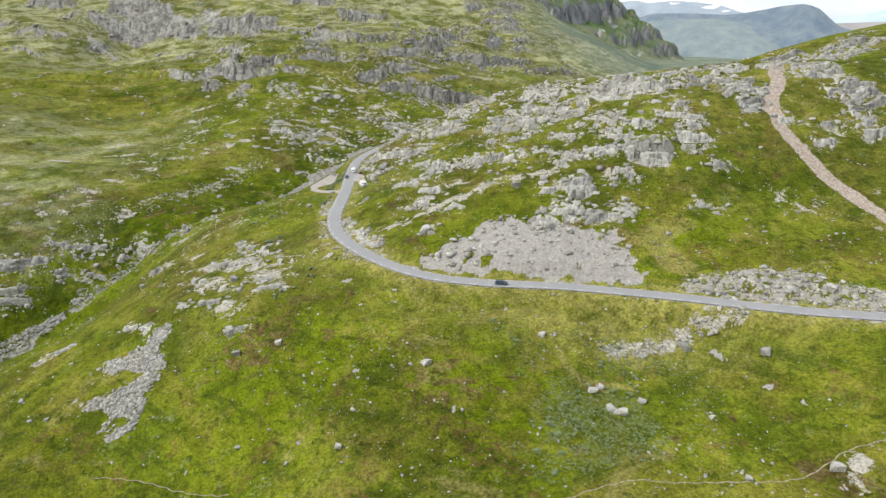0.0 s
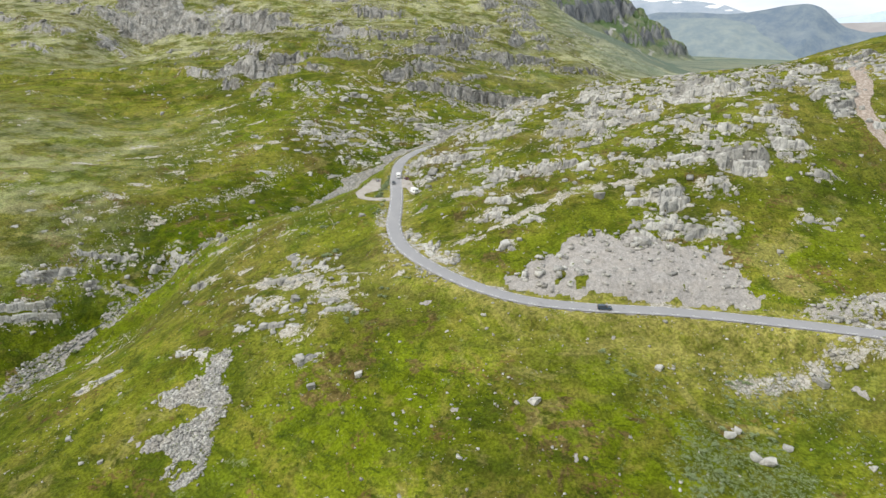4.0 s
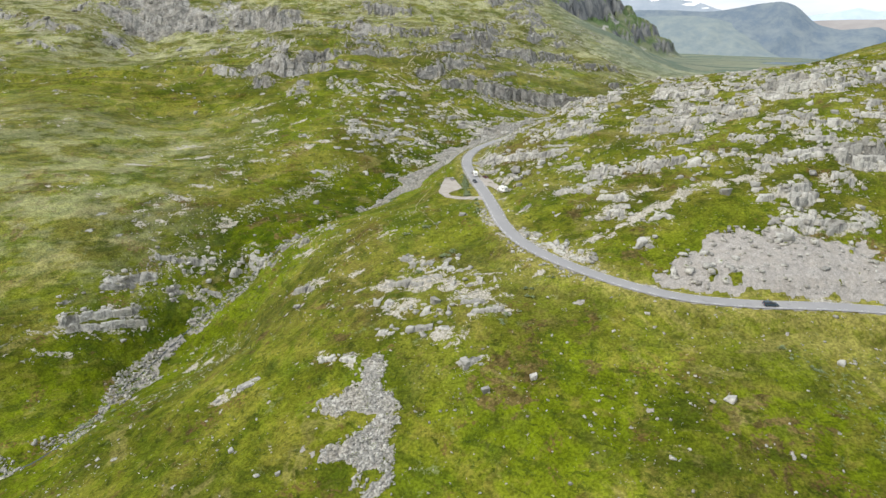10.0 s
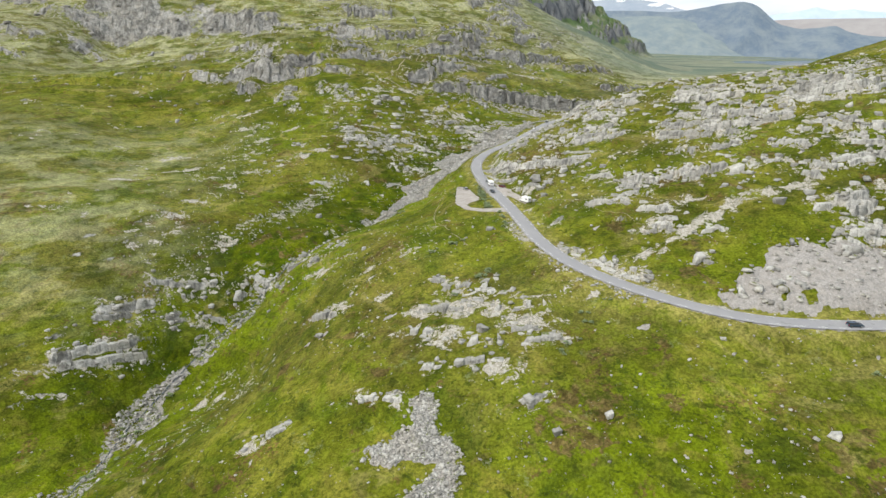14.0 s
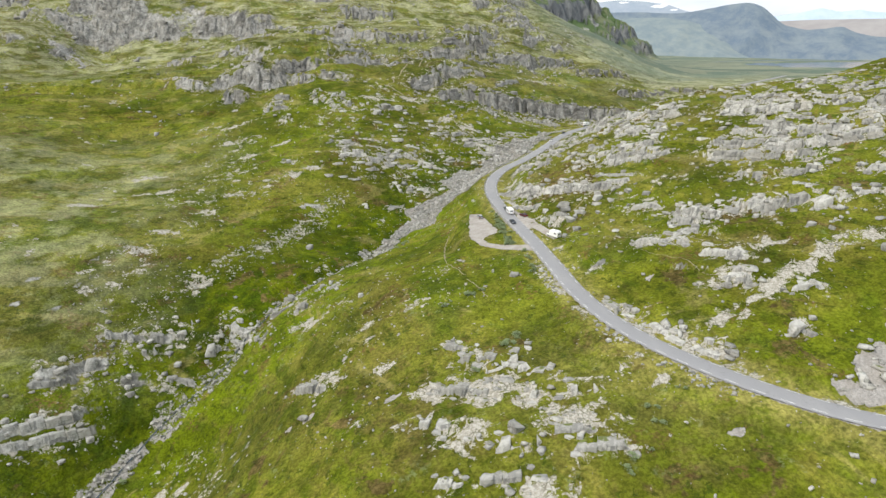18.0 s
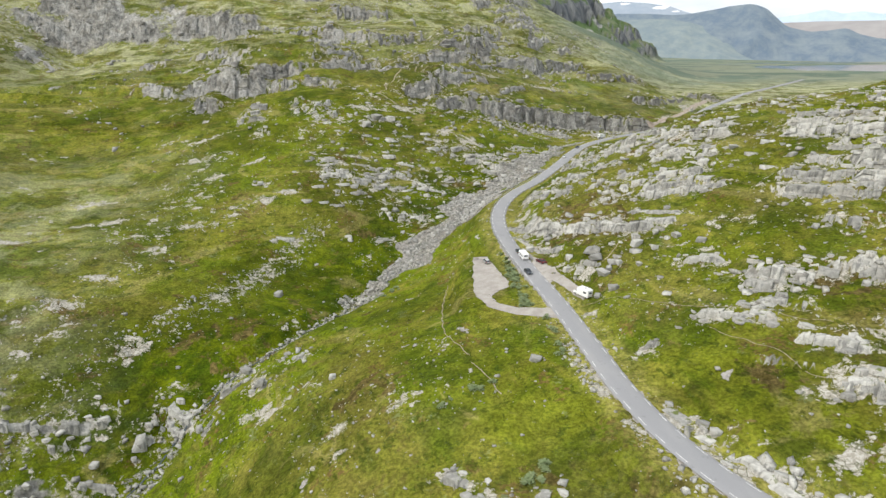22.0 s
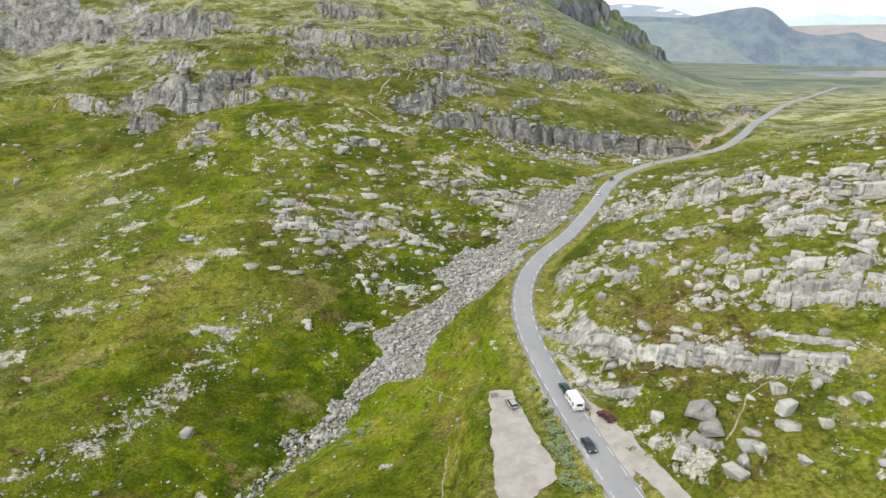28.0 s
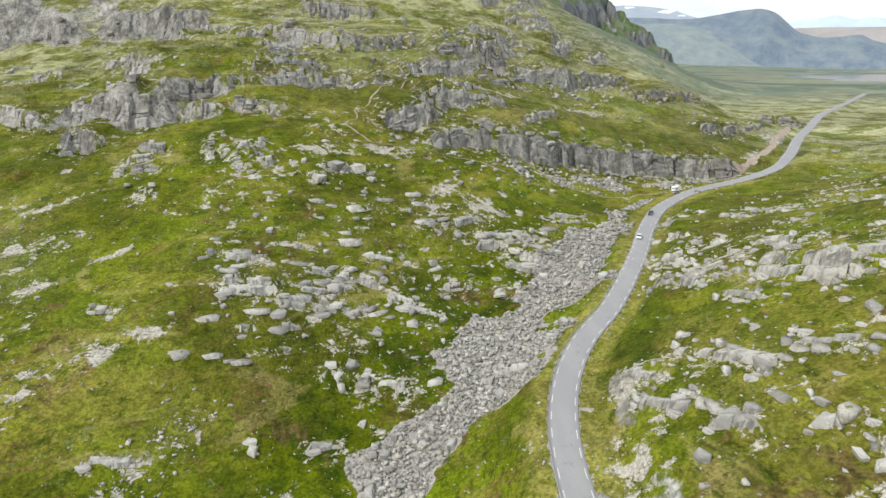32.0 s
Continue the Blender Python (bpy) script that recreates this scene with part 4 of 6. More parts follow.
track = np.maximum(track, 0.9 * fade(4.2, 1.2, ditch_d + 1.6 * (value_noise(GX, GY, 6) - 0.5)))
# mainly the bank west of the stream
deep_green = (0.3 + 0.7 * fade(240, 300, GY)) * west * fade(44 + 26 * fade(400, 330, GY) * fade(265, 310, GY) - 14 * fade(300, 250, GY) + 30 * fade(380, 430, GY) + 30 * (fractal(GX, GY, 40, 3) - 0.5), 14, sd) * fade(580, 520, GY) + 0.5 * mount(GX, GY, -196, 365, 12, 9, 1.0) + 0.5 * mount(GX, GY, -230, 495, 16, 8, 1.0)
# where the valley floor and its woods get the hazed colours
hazy_wood = 0.85 * fade(950, 1350, GY + 0.25 * GX) * fade(150, 330, GX - 0.16 * (GY - 1500)) * (1 - np.clip(hazed_zone, 0, 1))
lush = np.clip(fade(46, 16, sd) * fade(600, 520, GY) + mount(GX, GY, -45, 170, 26, 24, 0.9) + mount(GX, GY, 18, 158, 14, 26, 0.9) + mount(GX, GY, 85, 215, 30, 12, 0.7) + mount(GX, GY, -20, 222, 22, 10, 0.7) + mount(GX, GY, -130, 545, 60, 40, 0.5) + 0.25, 0, 1)
heath = np.clip(mount(GX, GY, -5, 160, 14, 22, 0.6) + mount(GX, GY, -110, 240, 34, 46, 0.55) + mount(GX, GY, 10, 275, 40, 22, 0.55) + mount(GX, GY, -28, 378, 16, 16, 0.8) + mount(GX, GY, -185, 375, 26, 30, 0.45) + 0.15 * fade(700, 1000, GY) - 0.1, 0, 1)

# the far valley takes the painted blue-green haze too
hazed_zone = np.maximum(hazed_zone, 0.85 * fade(1380, 1800, GY) * fade(100, 350, GX) * fade(0.30, 0.5, fractal(GX, GY, 130, 4)))
# paler with distance as haze would make it, and strawy on the western slope
haze_straw = 0.85 * fade(600, 900, GY) + 0.7 * fade(40, 160, GX - 0.1 * GY) * fade(560, 640, GY) + 0.48 * fade(-185, -265, GX + 60 * (fractal(GX, GY, 60, 3) - 0.5)) * fade(260, 340, GY) * fade(600, 480, GY)
turf = fade(24, 16, rd) * (1 - np.clip(2.5 * rocky, 0, 1)) + park + bay + 0.8 * fade(18, 8, sd) * slow
verge = fade(10.5, 5.0, rd) * (GY < 620) + 0.9 * mount(GX, GY, 45, 178, 34, 8, 1.0, -8) + 0.7 * mount(GX, GY, -46, 232, 10, 22, 1.0, 45)
ground_mesh = bpy.data.meshes.new("ground")
rows, cols = GX.shape
corner = np.arange(rows * cols).reshape(rows, cols)


def sheet(mesh, points, quads):
    """Fills a mesh with points and four-cornered faces."""
    mesh.vertices.add(len(points))
    mesh.vertices.foreach_set("co", np.ascontiguousarray(points, np.float32).ravel())
    mesh.loops.add(quads.size)
    mesh.loops.foreach_set("vertex_index", quads.ravel().astype(np.int32))
    mesh.polygons.add(len(quads))
    mesh.polygons.foreach_set("loop_start", np.arange(0, quads.size, quads.shape[1], dtype=np.int32))
    mesh.update(calc_edges=True)
    return mesh


sheet(ground_mesh, np.stack([GX.ravel(), GY.ravel(), GZ.ravel()], 1), np.stack([corner[:-1, :-1], corner[:-1, 1:], corner[1:, 1:], corner[1:, :-1]], -1).reshape(-1, 4))
ground_mesh.shade_smooth()
for key, field in (("bare", bare), ("gravel", gravel), ("track", track), ("lush", lush), ("heath", heath), ("crag", crag), ("haze_straw", haze_straw), ("turf", turf), ("verge", verge), ("hazed_zone", hazed_zone), ("deep_green", deep_green), ("hazy_wood", hazy_wood)):
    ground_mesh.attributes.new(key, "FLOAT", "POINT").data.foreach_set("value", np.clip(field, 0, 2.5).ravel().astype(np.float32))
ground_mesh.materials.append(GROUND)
tagged(new("ground", ground_mesh), "rough green mountain grassland broken by grey rock", "ground", kind="structure")


def ground_z(x, y):
    """Height of the finished ground."""
    x, y = np.asarray(x, float), np.asarray(y, float)
    i = np.clip(np.searchsorted(gx, x) - 1, 0, len(gx) - 2)
    j = np.clip(np.searchsorted(gy, y) - 1, 0, len(gy) - 2)
    u, v = np.clip((x - gx[i]) / (gx[i + 1] - gx[i]), 0, 1), np.clip((y - gy[j]) / (gy[j + 1] - gy[j]), 0, 1)
    return (GZ[j, i] * (1 - u) + GZ[j, i + 1] * u) * (1 - v) + (GZ[j + 1, i] * (1 - u) + GZ[j + 1, i + 1] * u) * v


def field_at(field, x, y):
    i = np.clip(np.searchsorted(gx, x) - 1, 0, len(gx) - 2)
    j = np.clip(np.searchsorted(gy, y) - 1, 0, len(gy) - 2)
    return field[j, i]

# ---- helpers for things ----
def part(name, bm, material, parent=None, label=""):
    """Links a bmesh as one mesh object, under a thing or a part."""
    mesh = bpy.data.meshes.new(name)
    bm.to_mesh(mesh)
    bm.free()
    mesh.materials.append(material)
    ob = new(name, mesh)
    ob.parent = parent
    return tagged(ob, label)


def box_bm(x0, x1, y0, y1, z0, z1, bevel=0.0, taper=(0, 0)):
    """A box with rounded edges; taper draws its top in along x and y."""
    bm = bmesh.new()
    bmesh.ops.create_cube(bm, size=1)
    for v in bm.verts:
        top = v.co.z > 0
        x, y = (x1 if v.co.x > 0 else x0), (y1 if v.co.y > 0 else y0)
        if top:
            x -= math.copysign(taper[0], v.co.x)
            y -= math.copysign(taper[1], v.co.y)
        v.co = (x, y, z1 if top else z0)
    if bevel:
        bmesh.ops.bevel(bm, geom=bm.edges[:], offset=bevel, segments=2, affect="EDGES", profile=0.6)
    return bm


def thing(name, m, label, category, group=""):
    ob = tagged(new(name), label, category, group)
    ob.matrix_basis = m
    return ob


def side_of(line):
    t = np.gradient(line[:, :2], axis=0)
    t /= np.linalg.norm(t, axis=1)[:, None]
    return np.stack([t[:, 1], -t[:, 0]], 1)


def ribbon(name, line, offsets, heights, material, **tags):
    """A strip along a line; offsets to the right and heights give its cross-section."""
    right, n, k = side_of(line), len(line), len(offsets)
    pts = np.stack([np.c_[line[:, :2] + right * o, line[:, 2] + h] for o, h in zip(offsets, heights)], 1).reshape(-1, 3)
    idx = np.arange(n * k).reshape(n, k)
    mesh = sheet(bpy.data.meshes.new(name), pts, np.stack([idx[:-1, :-1], idx[:-1, 1:], idx[1:, 1:], idx[1:, :-1]], -1).reshape(-1, 4))
    mesh.shade_smooth()
    mesh.materials.append(material)
    return tagged(new(name, mesh), **tags)


def draped(line, lift):
    return np.c_[line[:, :2], ground_z(line[:, 0], line[:, 1]) + lift]


# ---- road, its paint and rail, gravel places and paths ----
road_fine = smooth_line(ROAD_LINE + ROAD_FAR, 1.5)
road_surface = ribbon("road", road_fine, (-3.15, -2.75, -1.4, 0, 1.4, 2.75, 3.15), (-0.12, 0.05, 0.085, 0.11, 0.085, 0.05, -0.12), ASPHALT, label="grey worn two-lane asphalt mountain road", category="road", kind="structure")
road_dist = np.concatenate([[0], np.cumsum(np.linalg.norm(np.diff(road_fine[:, :2], axis=0), axis=1))])


def on_road(d):
    """Place and bearing of the road's middle after that many metres."""
    p = [np.interp(d, road_dist, road_fine[:, k]) for k in range(3)]
    q = [np.interp(d + 1.5, road_dist, road_fine[:, k]) for k in range(3)]
    return p, math.degrees(math.atan2(q[1] - p[1], q[0] - p[0]))


for side in (-2.5, 2.5):
    for d in np.arange(235, road_dist[-1] - 330, 6.0):
        stretch = np.array([np.interp(np.linspace(d, d + 3.0, 4), road_dist, road_fine[:, k]) for k in range(3)]).T
        if side > 0 and inside(stretch[0, 0] + 1.5, stretch[0, 1], LAYBY):
            continue
        dash = ribbon("edge_line", stretch, (side - 0.075, side + 0.075), (0.068, 0.068), LINE_PAINT)
        dash.parent = road_surface

rail_from = float(road_dist[np.argmin(np.hypot(road_fine[:, 0] + 54.8, road_fine[:, 1] - 352))])
rail_to = float(road_dist[np.argmin(np.hypot(road_fine[:, 0] + 8, road_fine[:, 1] - 498))])
guard_rail = thing("guard_rail", Matrix.Identity(4), "galvanised steel guard rail on short posts beside the road", "guard rail")
rail_line = np.array([np.interp(np.arange(rail_from, rail_to, 2.0), road_dist, road_fine[:, k]) for k in range(3)]).T
rail_beam = ribbon("beam", rail_line, (-3.42, -3.35, -3.42, -3.35, -3.42), (0.40, 0.49, 0.56, 0.63, 0.72), STEEL)
rail_beam.parent = guard_rail
post_mesh = None
for d in np.arange(rail_from + 1, rail_to - 1, 4.0):
    (x, y, z), bearing = on_road(d)
    if post_mesh is None:
        post = part("post", box_bm(-0.06, 0.06, -0.05, 0.05, -0.7, 0.62, 0.01), STEEL, guard_rail)
        post_mesh = post.data
    else:
        post = new("post", post_mesh)
        post.parent = guard_rail
    c, s = math.cos(radians(bearing)), math.sin(radians(bearing))
    post.matrix_basis = pose(x - s * 3.5, y + c * 3.5, z, 0, 0, bearing)


def gravel_place(name, ring, lift, label):
    bm = bmesh.new()
    loop = np.array(ring + ring[:1], float)
    verts = [bm.verts.new((*(a + (b - a) * u), 0)) for a, b in zip(loop[:-1], loop[1:]) for u in np.linspace(0, 1, 15)[:-1]]
    bm.faces.new(verts)
    bmesh.ops.triangulate(bm, faces=bm.faces[:])
    for _ in range(2):
        bmesh.ops.subdivide_edges(bm, edges=[e for e in bm.edges if e.calc_length() > 2.0], cuts=1)
        bmesh.ops.triangulate(bm, faces=bm.faces[:])
    for v in bm.verts:
        wob = (0.9 * noise.noise(v.co * 0.3) + 0.3 * noise.noise(v.co * 1.1)) if v.is_boundary else 0
        v.co.x, v.co.y = v.co.x + wob, v.co.y - wob
        v.co.z = float(ground_z(v.co.x, v.co.y)) + lift
    ob = part(name, bm, GRAVEL)
    ob.data.shade_smooth()
    return tagged(ob, label, "gravel", kind="structure")


gravel_place("pavement_car_park", CAR_PARK, 0.10, "pale packed gravel car park beside the road")
gravel_place("pavement_layby", LAYBY, 0.13, "pale packed gravel layby along the road")
PATHS = [
    [(-101, 146), (-92, 145), (-81, 142.5), (-70, 138), (-57, 134)], [(28.8, 118.5), (44, 122.5), (56, 121.5), (68, 121), (83, 120.5), (91, 123), (99, 126.5), (110, 128)],
    [(51, 606), (40, 605), (26, 599), (7, 602), (-9, 604), (-27, 600), (-40, 607), (-53, 608), (-71, 607), (-89, 605), (-95, 609), (-103, 619), (-98, 628), (-99, 637), (-93, 642), (-90, 648), (-80, 664), (-70, 676)], [(-80, 664), (-66, 672), (-50, 678), (-33, 688), (-12, 688)],
    [(-81, 367), (-85, 346), (-87, 323), (-85, 312), (-82, 304)], [(-82, 300), (-79, 293), (-77, 285)], [(-24, 289), (-19, 278), (-16, 268), (-13, 262)],
    [(-72, 380), (-77, 386), (-82, 397), (-84, 404)], [(-44, 322), (-38, 318), (-28, 306), (-20, 296), (-12, 286), (-2, 276)], [(-40, 345), (-33, 341), (-24, 349), (-16, 351)],
]
for path in PATHS:
    line = smooth_line([(*p, 0) for p in path], 1.0)
    line[:, :2] += 0.18 * np.stack([np.sin(np.arange(len(line)) * 0.9), np.cos(np.arange(len(line)) * 1.3)], 1)
    ribbon("path", draped(line, 0.07), tuple(v * (3.2 if path[0][1] > 590 else 0.8) for v in (-0.22, 0, 0.22)), (-0.04, 0.01, -0.04), EARTH, label="narrow trodden footpath of bare earth and gravel", category="path", kind="structure")

# ---- rocks ----
def stone_bm(seed, flat=1.0, blocky=0.6, points=14):
    """An angular block about 1 m across, as the hull of a jittered box."""
    r = random.Random(seed)
    bm = bmesh.new()
    for k in range(8):
        x, y, z = (k & 1) - 0.5, (k >> 1 & 1) - 0.5, (k >> 2 & 1) - 0.5
        j = 0.30 * (1 - blocky) + 0.10
        top = 0.12 * (1 - blocky) if z > 0 else 0
        bm.verts.new((x * (1 - top) + r.uniform(-j, j), y * (1 - top) + r.uniform(-j, j), z * flat + r.uniform(-j, j) * flat * 0.7))
    for k in range(points - 8):
        a, h = r.uniform(0, 6.283), r.uniform(-0.45, 0.45)
        reach = 0.56 + r.uniform(-0.04, 0.10)
        bm.verts.new((math.cos(a) * reach, math.sin(a) * reach, h * flat))
    out = bmesh.ops.convex_hull(bm, input=bm.verts[:])
    bmesh.ops.delete(bm, geom=list({g for g in out["geom_interior"] + out["geom_unused"] if isinstance(g, bmesh.types.BMVert)}), context="VERTS")
    return bm


def stone_mesh(name, seed, material, chamfer=0.0, **shape):
    bm = stone_bm(seed, **shape)
    if chamfer:
        bmesh.ops.bevel(bm, geom=bm.edges[:], offset=chamfer, segments=1, affect="EDGES")
    mesh = bpy.data.meshes.new(name)
    bm.to_mesh(mesh)
    bm.free()
    mesh.materials.append(material)
    return mesh


def plate(seed):
    """A flat broken plate about 1 m across: an uneven many-sided top on slightly wider sides."""
    r = np.random.RandomState(seed)
    n = 5 + seed % 3
    a = (np.arange(n) + r.uniform(-0.28, 0.28, n)) * 2 * np.pi / n
    reach = r.uniform(0.40, 0.62, n)
    ring = np.stack([np.cos(a) * reach, np.sin(a) * reach], 1)
    top = np.c_[ring, 0.5 + r.uniform(-0.10, 0.10, n)]
    low = np.c_[ring * r.uniform(0.98, 1.14, (n, 1)), np.full(n, -0.6)]
    k = np.arange(n)
    tris = [(k[0], k[j], k[j + 1]) for j in range(1, n - 1)]
    for j in range(n):
        q = (j + 1) % n
        tris += [(n + j, n + q, q), (n + j, q, j)]
    return np.vstack([top, low]), np.array(tris)


def plate_mesh(seed):
    points, tris = plate(seed)
    mesh = sheet(bpy.data.meshes.new("slab"), points, tris)
    mesh.materials.append(ROCK)
    return mesh


rng = random.Random(41)
SLABS = [plate_mesh(20 + k) for k in range(10)]
COLUMNS = [stone_mesh("rock_column", 50 + k, ROCK_DARK, blocky=0.72, points=18) for k in range(8)]
BOULDERS = [stone_mesh("boulder", 90 + k, ROCK, chamfer=0.04, blocky=0.25 + 0.06 * k, points=16) for k in range(8)]
KINDS = {
    "knob": ("pale broken crag on the green mountainside", "crags on the mountainside"),
    "hill": ("pale grey lichened rock ledge on the grassy hill", "outcrops on the hill"), "ledge": ("long grey rock ledge with upright cracks above the road", "ledges above the road"),
    "spur": ("pale broken rock slabs showing through the turf", "slabs on the spur"), "gully": ("grey rock step beside the stream ravine", "outcrops by the stream"),
    "crag": ("weathered grey crag on the green mountainside", "crags on the mountainside"), "upper": ("dark grey rock band high on the mountain", "bands on the mountain"),
    "wall": ("long dark grey cliff with upright cracks", "cliffs above the road"), "slab": ("pale flat rock slabs tilted out of the grass", "slabs by the stream"),
}
def rock_face(x, y, length, bearing, height, base, where):
    """The front of a ledge: large jointed blocks, steep below and rounded back into the turf above."""
    r = np.random.RandomState(int(abs(x * 31 + y * 17)) % 100000)
    tall = where in ("wall", "crag", "upper")
    edge, end, rows_u, columns = -length / 2 - 0.4 * height - 0.5, length / 2 + 0.4 * height + 0.5, [], []
    while edge < end:
        wide = r.uniform(1.6, 6.0) * (0.62 + 0.13 * height)
        if where == "ledge":
            wide = r.uniform(2.4, 7.0)
        if tall:
            wide = r.uniform(2.2, 7.5) if where == "wall" else r.uniform(1.0, 4.2) * (0.8 + 0.05 * height)
        k = len(columns)
        columns.append((r.normal(0, {"ledge": 0.05, "wall": 0.08}.get(where, 0.13)) * height, r.uniform(0.80, 1.10) if r.rand() > (0.10 if tall or where == "ledge" else 0.27) else r.uniform(0.0, 0.6), r.uniform(-0.16, 0.16), r.uniform(0.03, 0.10)))
        for at, crack, rel in ((0.02, 0.15, -1), (0.06, 0.0, -0.9), (0.5, -0.03, 0), (0.94, 0.0, 0.9), (0.98, 0.15, 1), (1.0, 1.0, 1)):
            rows_u.append((edge + at * wide, k, crack, rel))
        edge += wide
    u, col, crack, rel = (np.array(c) for c in zip(*rows_u))
    col = col.astype(int)
    off, top_share, lean, batter = (np.array(c)[col] for c in zip(*columns))
    top_share = top_share * fade(end + 0.3, end - 0.55 * height - 1.0, np.abs(u))
    if where in ("crag", "upper"):
        top_share = top_share * (1.06 - 0.42 * (2 * u / (end - edge + 2 * end)) ** 2) * (0.86 + 0.28 * fractal(u + 3 * x, u * 0 + y, 9.0, 3))
    count = int(np.clip(1 + height / (3.2 if where == "ledge" else 2.5), 1, 5))
    cuts = np.concatenate([[0], np.sort(r.uniform(0.25, 0.85, count - 1)), [1]])
    shelf = r.normal(0, 1, (len(columns), count))
    c, s = math.cos(radians(bearing)), math.sin(radians(bearing))
    place = lambda a, b: (x + a * c - b * s, y + a * s + b * c)
    wander = 0.55 * height * (fractal(u + x, u * 0 + y, 2.6 * height + 7, 2) - 0.5)
    ahead = 0.30 * height + 0.4
    front_z = ground_z(*place(u, wander - 1.0 - ahead)) - 0.4
    back = wander + 0.30 * height + 0.9
    top_z = ground_z(*place(u, back)) + 0.06 * height
    fall = np.maximum(top_z - front_z, 0.12)
    levels = []
    for k in range(count):
        lo, hi = cuts[k], cuts[k + 1]
        levels += [(lo + (0.012 if k else 0), k, 0.10 if k else 0), (lo + 0.25 * (hi - lo), k, 0), (hi - 0.10 * (hi - lo), k, 0.02), (hi - 0.012, k, 0.12)]
    rows_p = []
    for v, k, inset in levels:
        push = 0.9 * off * min(1, 2 * v + 0.3) + 0.05 * np.minimum(fall, 8) * shelf[col, k] + lean * rel + crack * (0.16 + 0.05 * np.minimum(fall, 6)) * (0.5 if where == "ledge" else 1)
        depth = wander - 0.2 - ahead + (0.10 + batter * 2.2 * v) * fall * 0.8 + inset * np.minimum(0.30 * fall, 1.1) + 0.05 * k * fall + 0.5 * ahead * v + push
        depth = depth + 0.07 * min(height, 4.0) * r.normal(0, 1, len(u)) * (crack < 0.5)
        px, py = place(u, depth)
        rows_p.append(np.stack([px, py, front_z + fall * v * (top_share - 0.07 * np.maximum(crack, 0)) + 0.10 * r.uniform(-1, 1, len(u)) * min(1.5, height)], 1))
    ragged = r.uniform(0.1, 1.2, len(columns))[col] * (0.15 if where == "ledge" else 1.0) * fade(end + 0.3, end - 0.3 * height - 2.0, np.abs(u))
    for b, dz in ((0.35, 0.05), (1.3, -0.4)) if tall else ((0.5, 0.10), (2.6 * ragged, 0.13), (3.2 * ragged + 0.3, -0.5)):
        px, py = place(u, back + b * (0.5 + 0.12 * height))
        low = np.minimum(ground_z(px, py) + dz, front_z + fall * top_share + 0.15)
        rows_p.append(np.stack([px, py, low], 1))
    pts = np.vstack(rows_p)
    lx, ly = pts[:, 0] - x, pts[:, 1] - y
    pts = np.stack([lx * c + ly * s, -lx * s + ly * c, pts[:, 2] - base], 1)
    idx = np.arange(len(pts)).reshape(-1, len(u))
    mesh = sheet(bpy.data.meshes.new("rock_face"), pts, np.stack([idx[:-1, :-1], idx[:-1, 1:], idx[1:, 1:], idx[1:, :-1]], -1).reshape(-1, 4))
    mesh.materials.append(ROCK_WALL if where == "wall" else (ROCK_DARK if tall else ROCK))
    return new("rock_face", mesh)


for x, y, length, bearing, height, where in LEDGES:
    label, group = KINDS[where]
    tall = where in ("wall", "crag", "upper")
    base = float(ground_z(x + 0.8 * math.sin(radians(bearing)), y - 0.8 * math.cos(radians(bearing))))
    ledge = thing({"wall": "cliff", "crag": "crag", "upper": "rock_band"}.get(where, "rock_outcrop"), pose(x, y, base, 0, 0, bearing), label, "cliff" if where == "wall" else "rock", group)
    face = rock_face(x, y, length, bearing, height, base, where)
    face.parent = ledge
    at = -length / 2 - 1
    c, s = math.cos(radians(bearing)), math.sin(radians(bearing))
    while at < length / 2 + 1:
        wide = rng.uniform(0.9, 2.6) * (1.0 + 0.09 * height) * (1.6 if y > 700 else 1)
        if where == "slab":
            wide *= 1.7
        rise = wide * (rng.uniform(0.14, 0.26) if where in ("slab", "spur") else rng.uniform(0.28, 0.6))
        deep = wide * rng.uniform(0.5, 0.9)
        cx = at + wide / 2
        cy = rng.choice((-0.35 * height - 0.8, -0.35 * height - 1.6, 0.5 * height + 1.2, 0.7 * height + 2.0)) + rng.uniform(-0.6, 0.6)
        block = new("slab", rng.choice(COLUMNS if tall else SLABS))
        block.parent = ledge
        z0 = float(ground_z(x + cx * c - cy * s, y + cx * s + cy * c)) - base
        block.matrix_basis = pose(cx, cy, z0 + 0.20 * rise, rng.uniform(-9, 9), rng.uniform(-7, 7), rng.uniform(-25, 25)) @ Matrix.Diagonal((wide, deep, rise, 1))
        at += wide * rng.uniform(2.2, 5.6) * (2.5 if where == "ledge" else 1) * (1.5 if tall else 1)


# the many small bands higher on the mountain, joined
band_pts, band_quads, band_base = [], [], 0
for row in BANDS:
    face = rock_face(*row[:5], 0.0, row[5])
    v, f = np.empty(len(face.data.vertices) * 3, np.float32), np.empty(len(face.data.loops), np.int32)
    face.data.vertices.foreach_get("co", v)
    face.data.loops.foreach_get("vertex_index", f)
    v, c, s = v.reshape(-1, 3), math.cos(radians(row[3])), math.sin(radians(row[3]))
    band_pts.append(np.stack([row[0] + v[:, 0] * c - v[:, 1] * s, row[1] + v[:, 0] * s + v[:, 1] * c, v[:, 2]], 1))
    band_quads.append(f.reshape(-1, 4) + band_base)
    band_base += len(v)
    bpy.data.objects.remove(face)
bands_mesh = sheet(bpy.data.meshes.new("mountain_rock_bands"), np.vstack(band_pts), np.vstack(band_quads))
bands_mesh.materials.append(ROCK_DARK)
tagged(new("mountain_rock_bands", bands_mesh), "broken grey rock bands across the upper mountainside", "rock", kind="stuff")


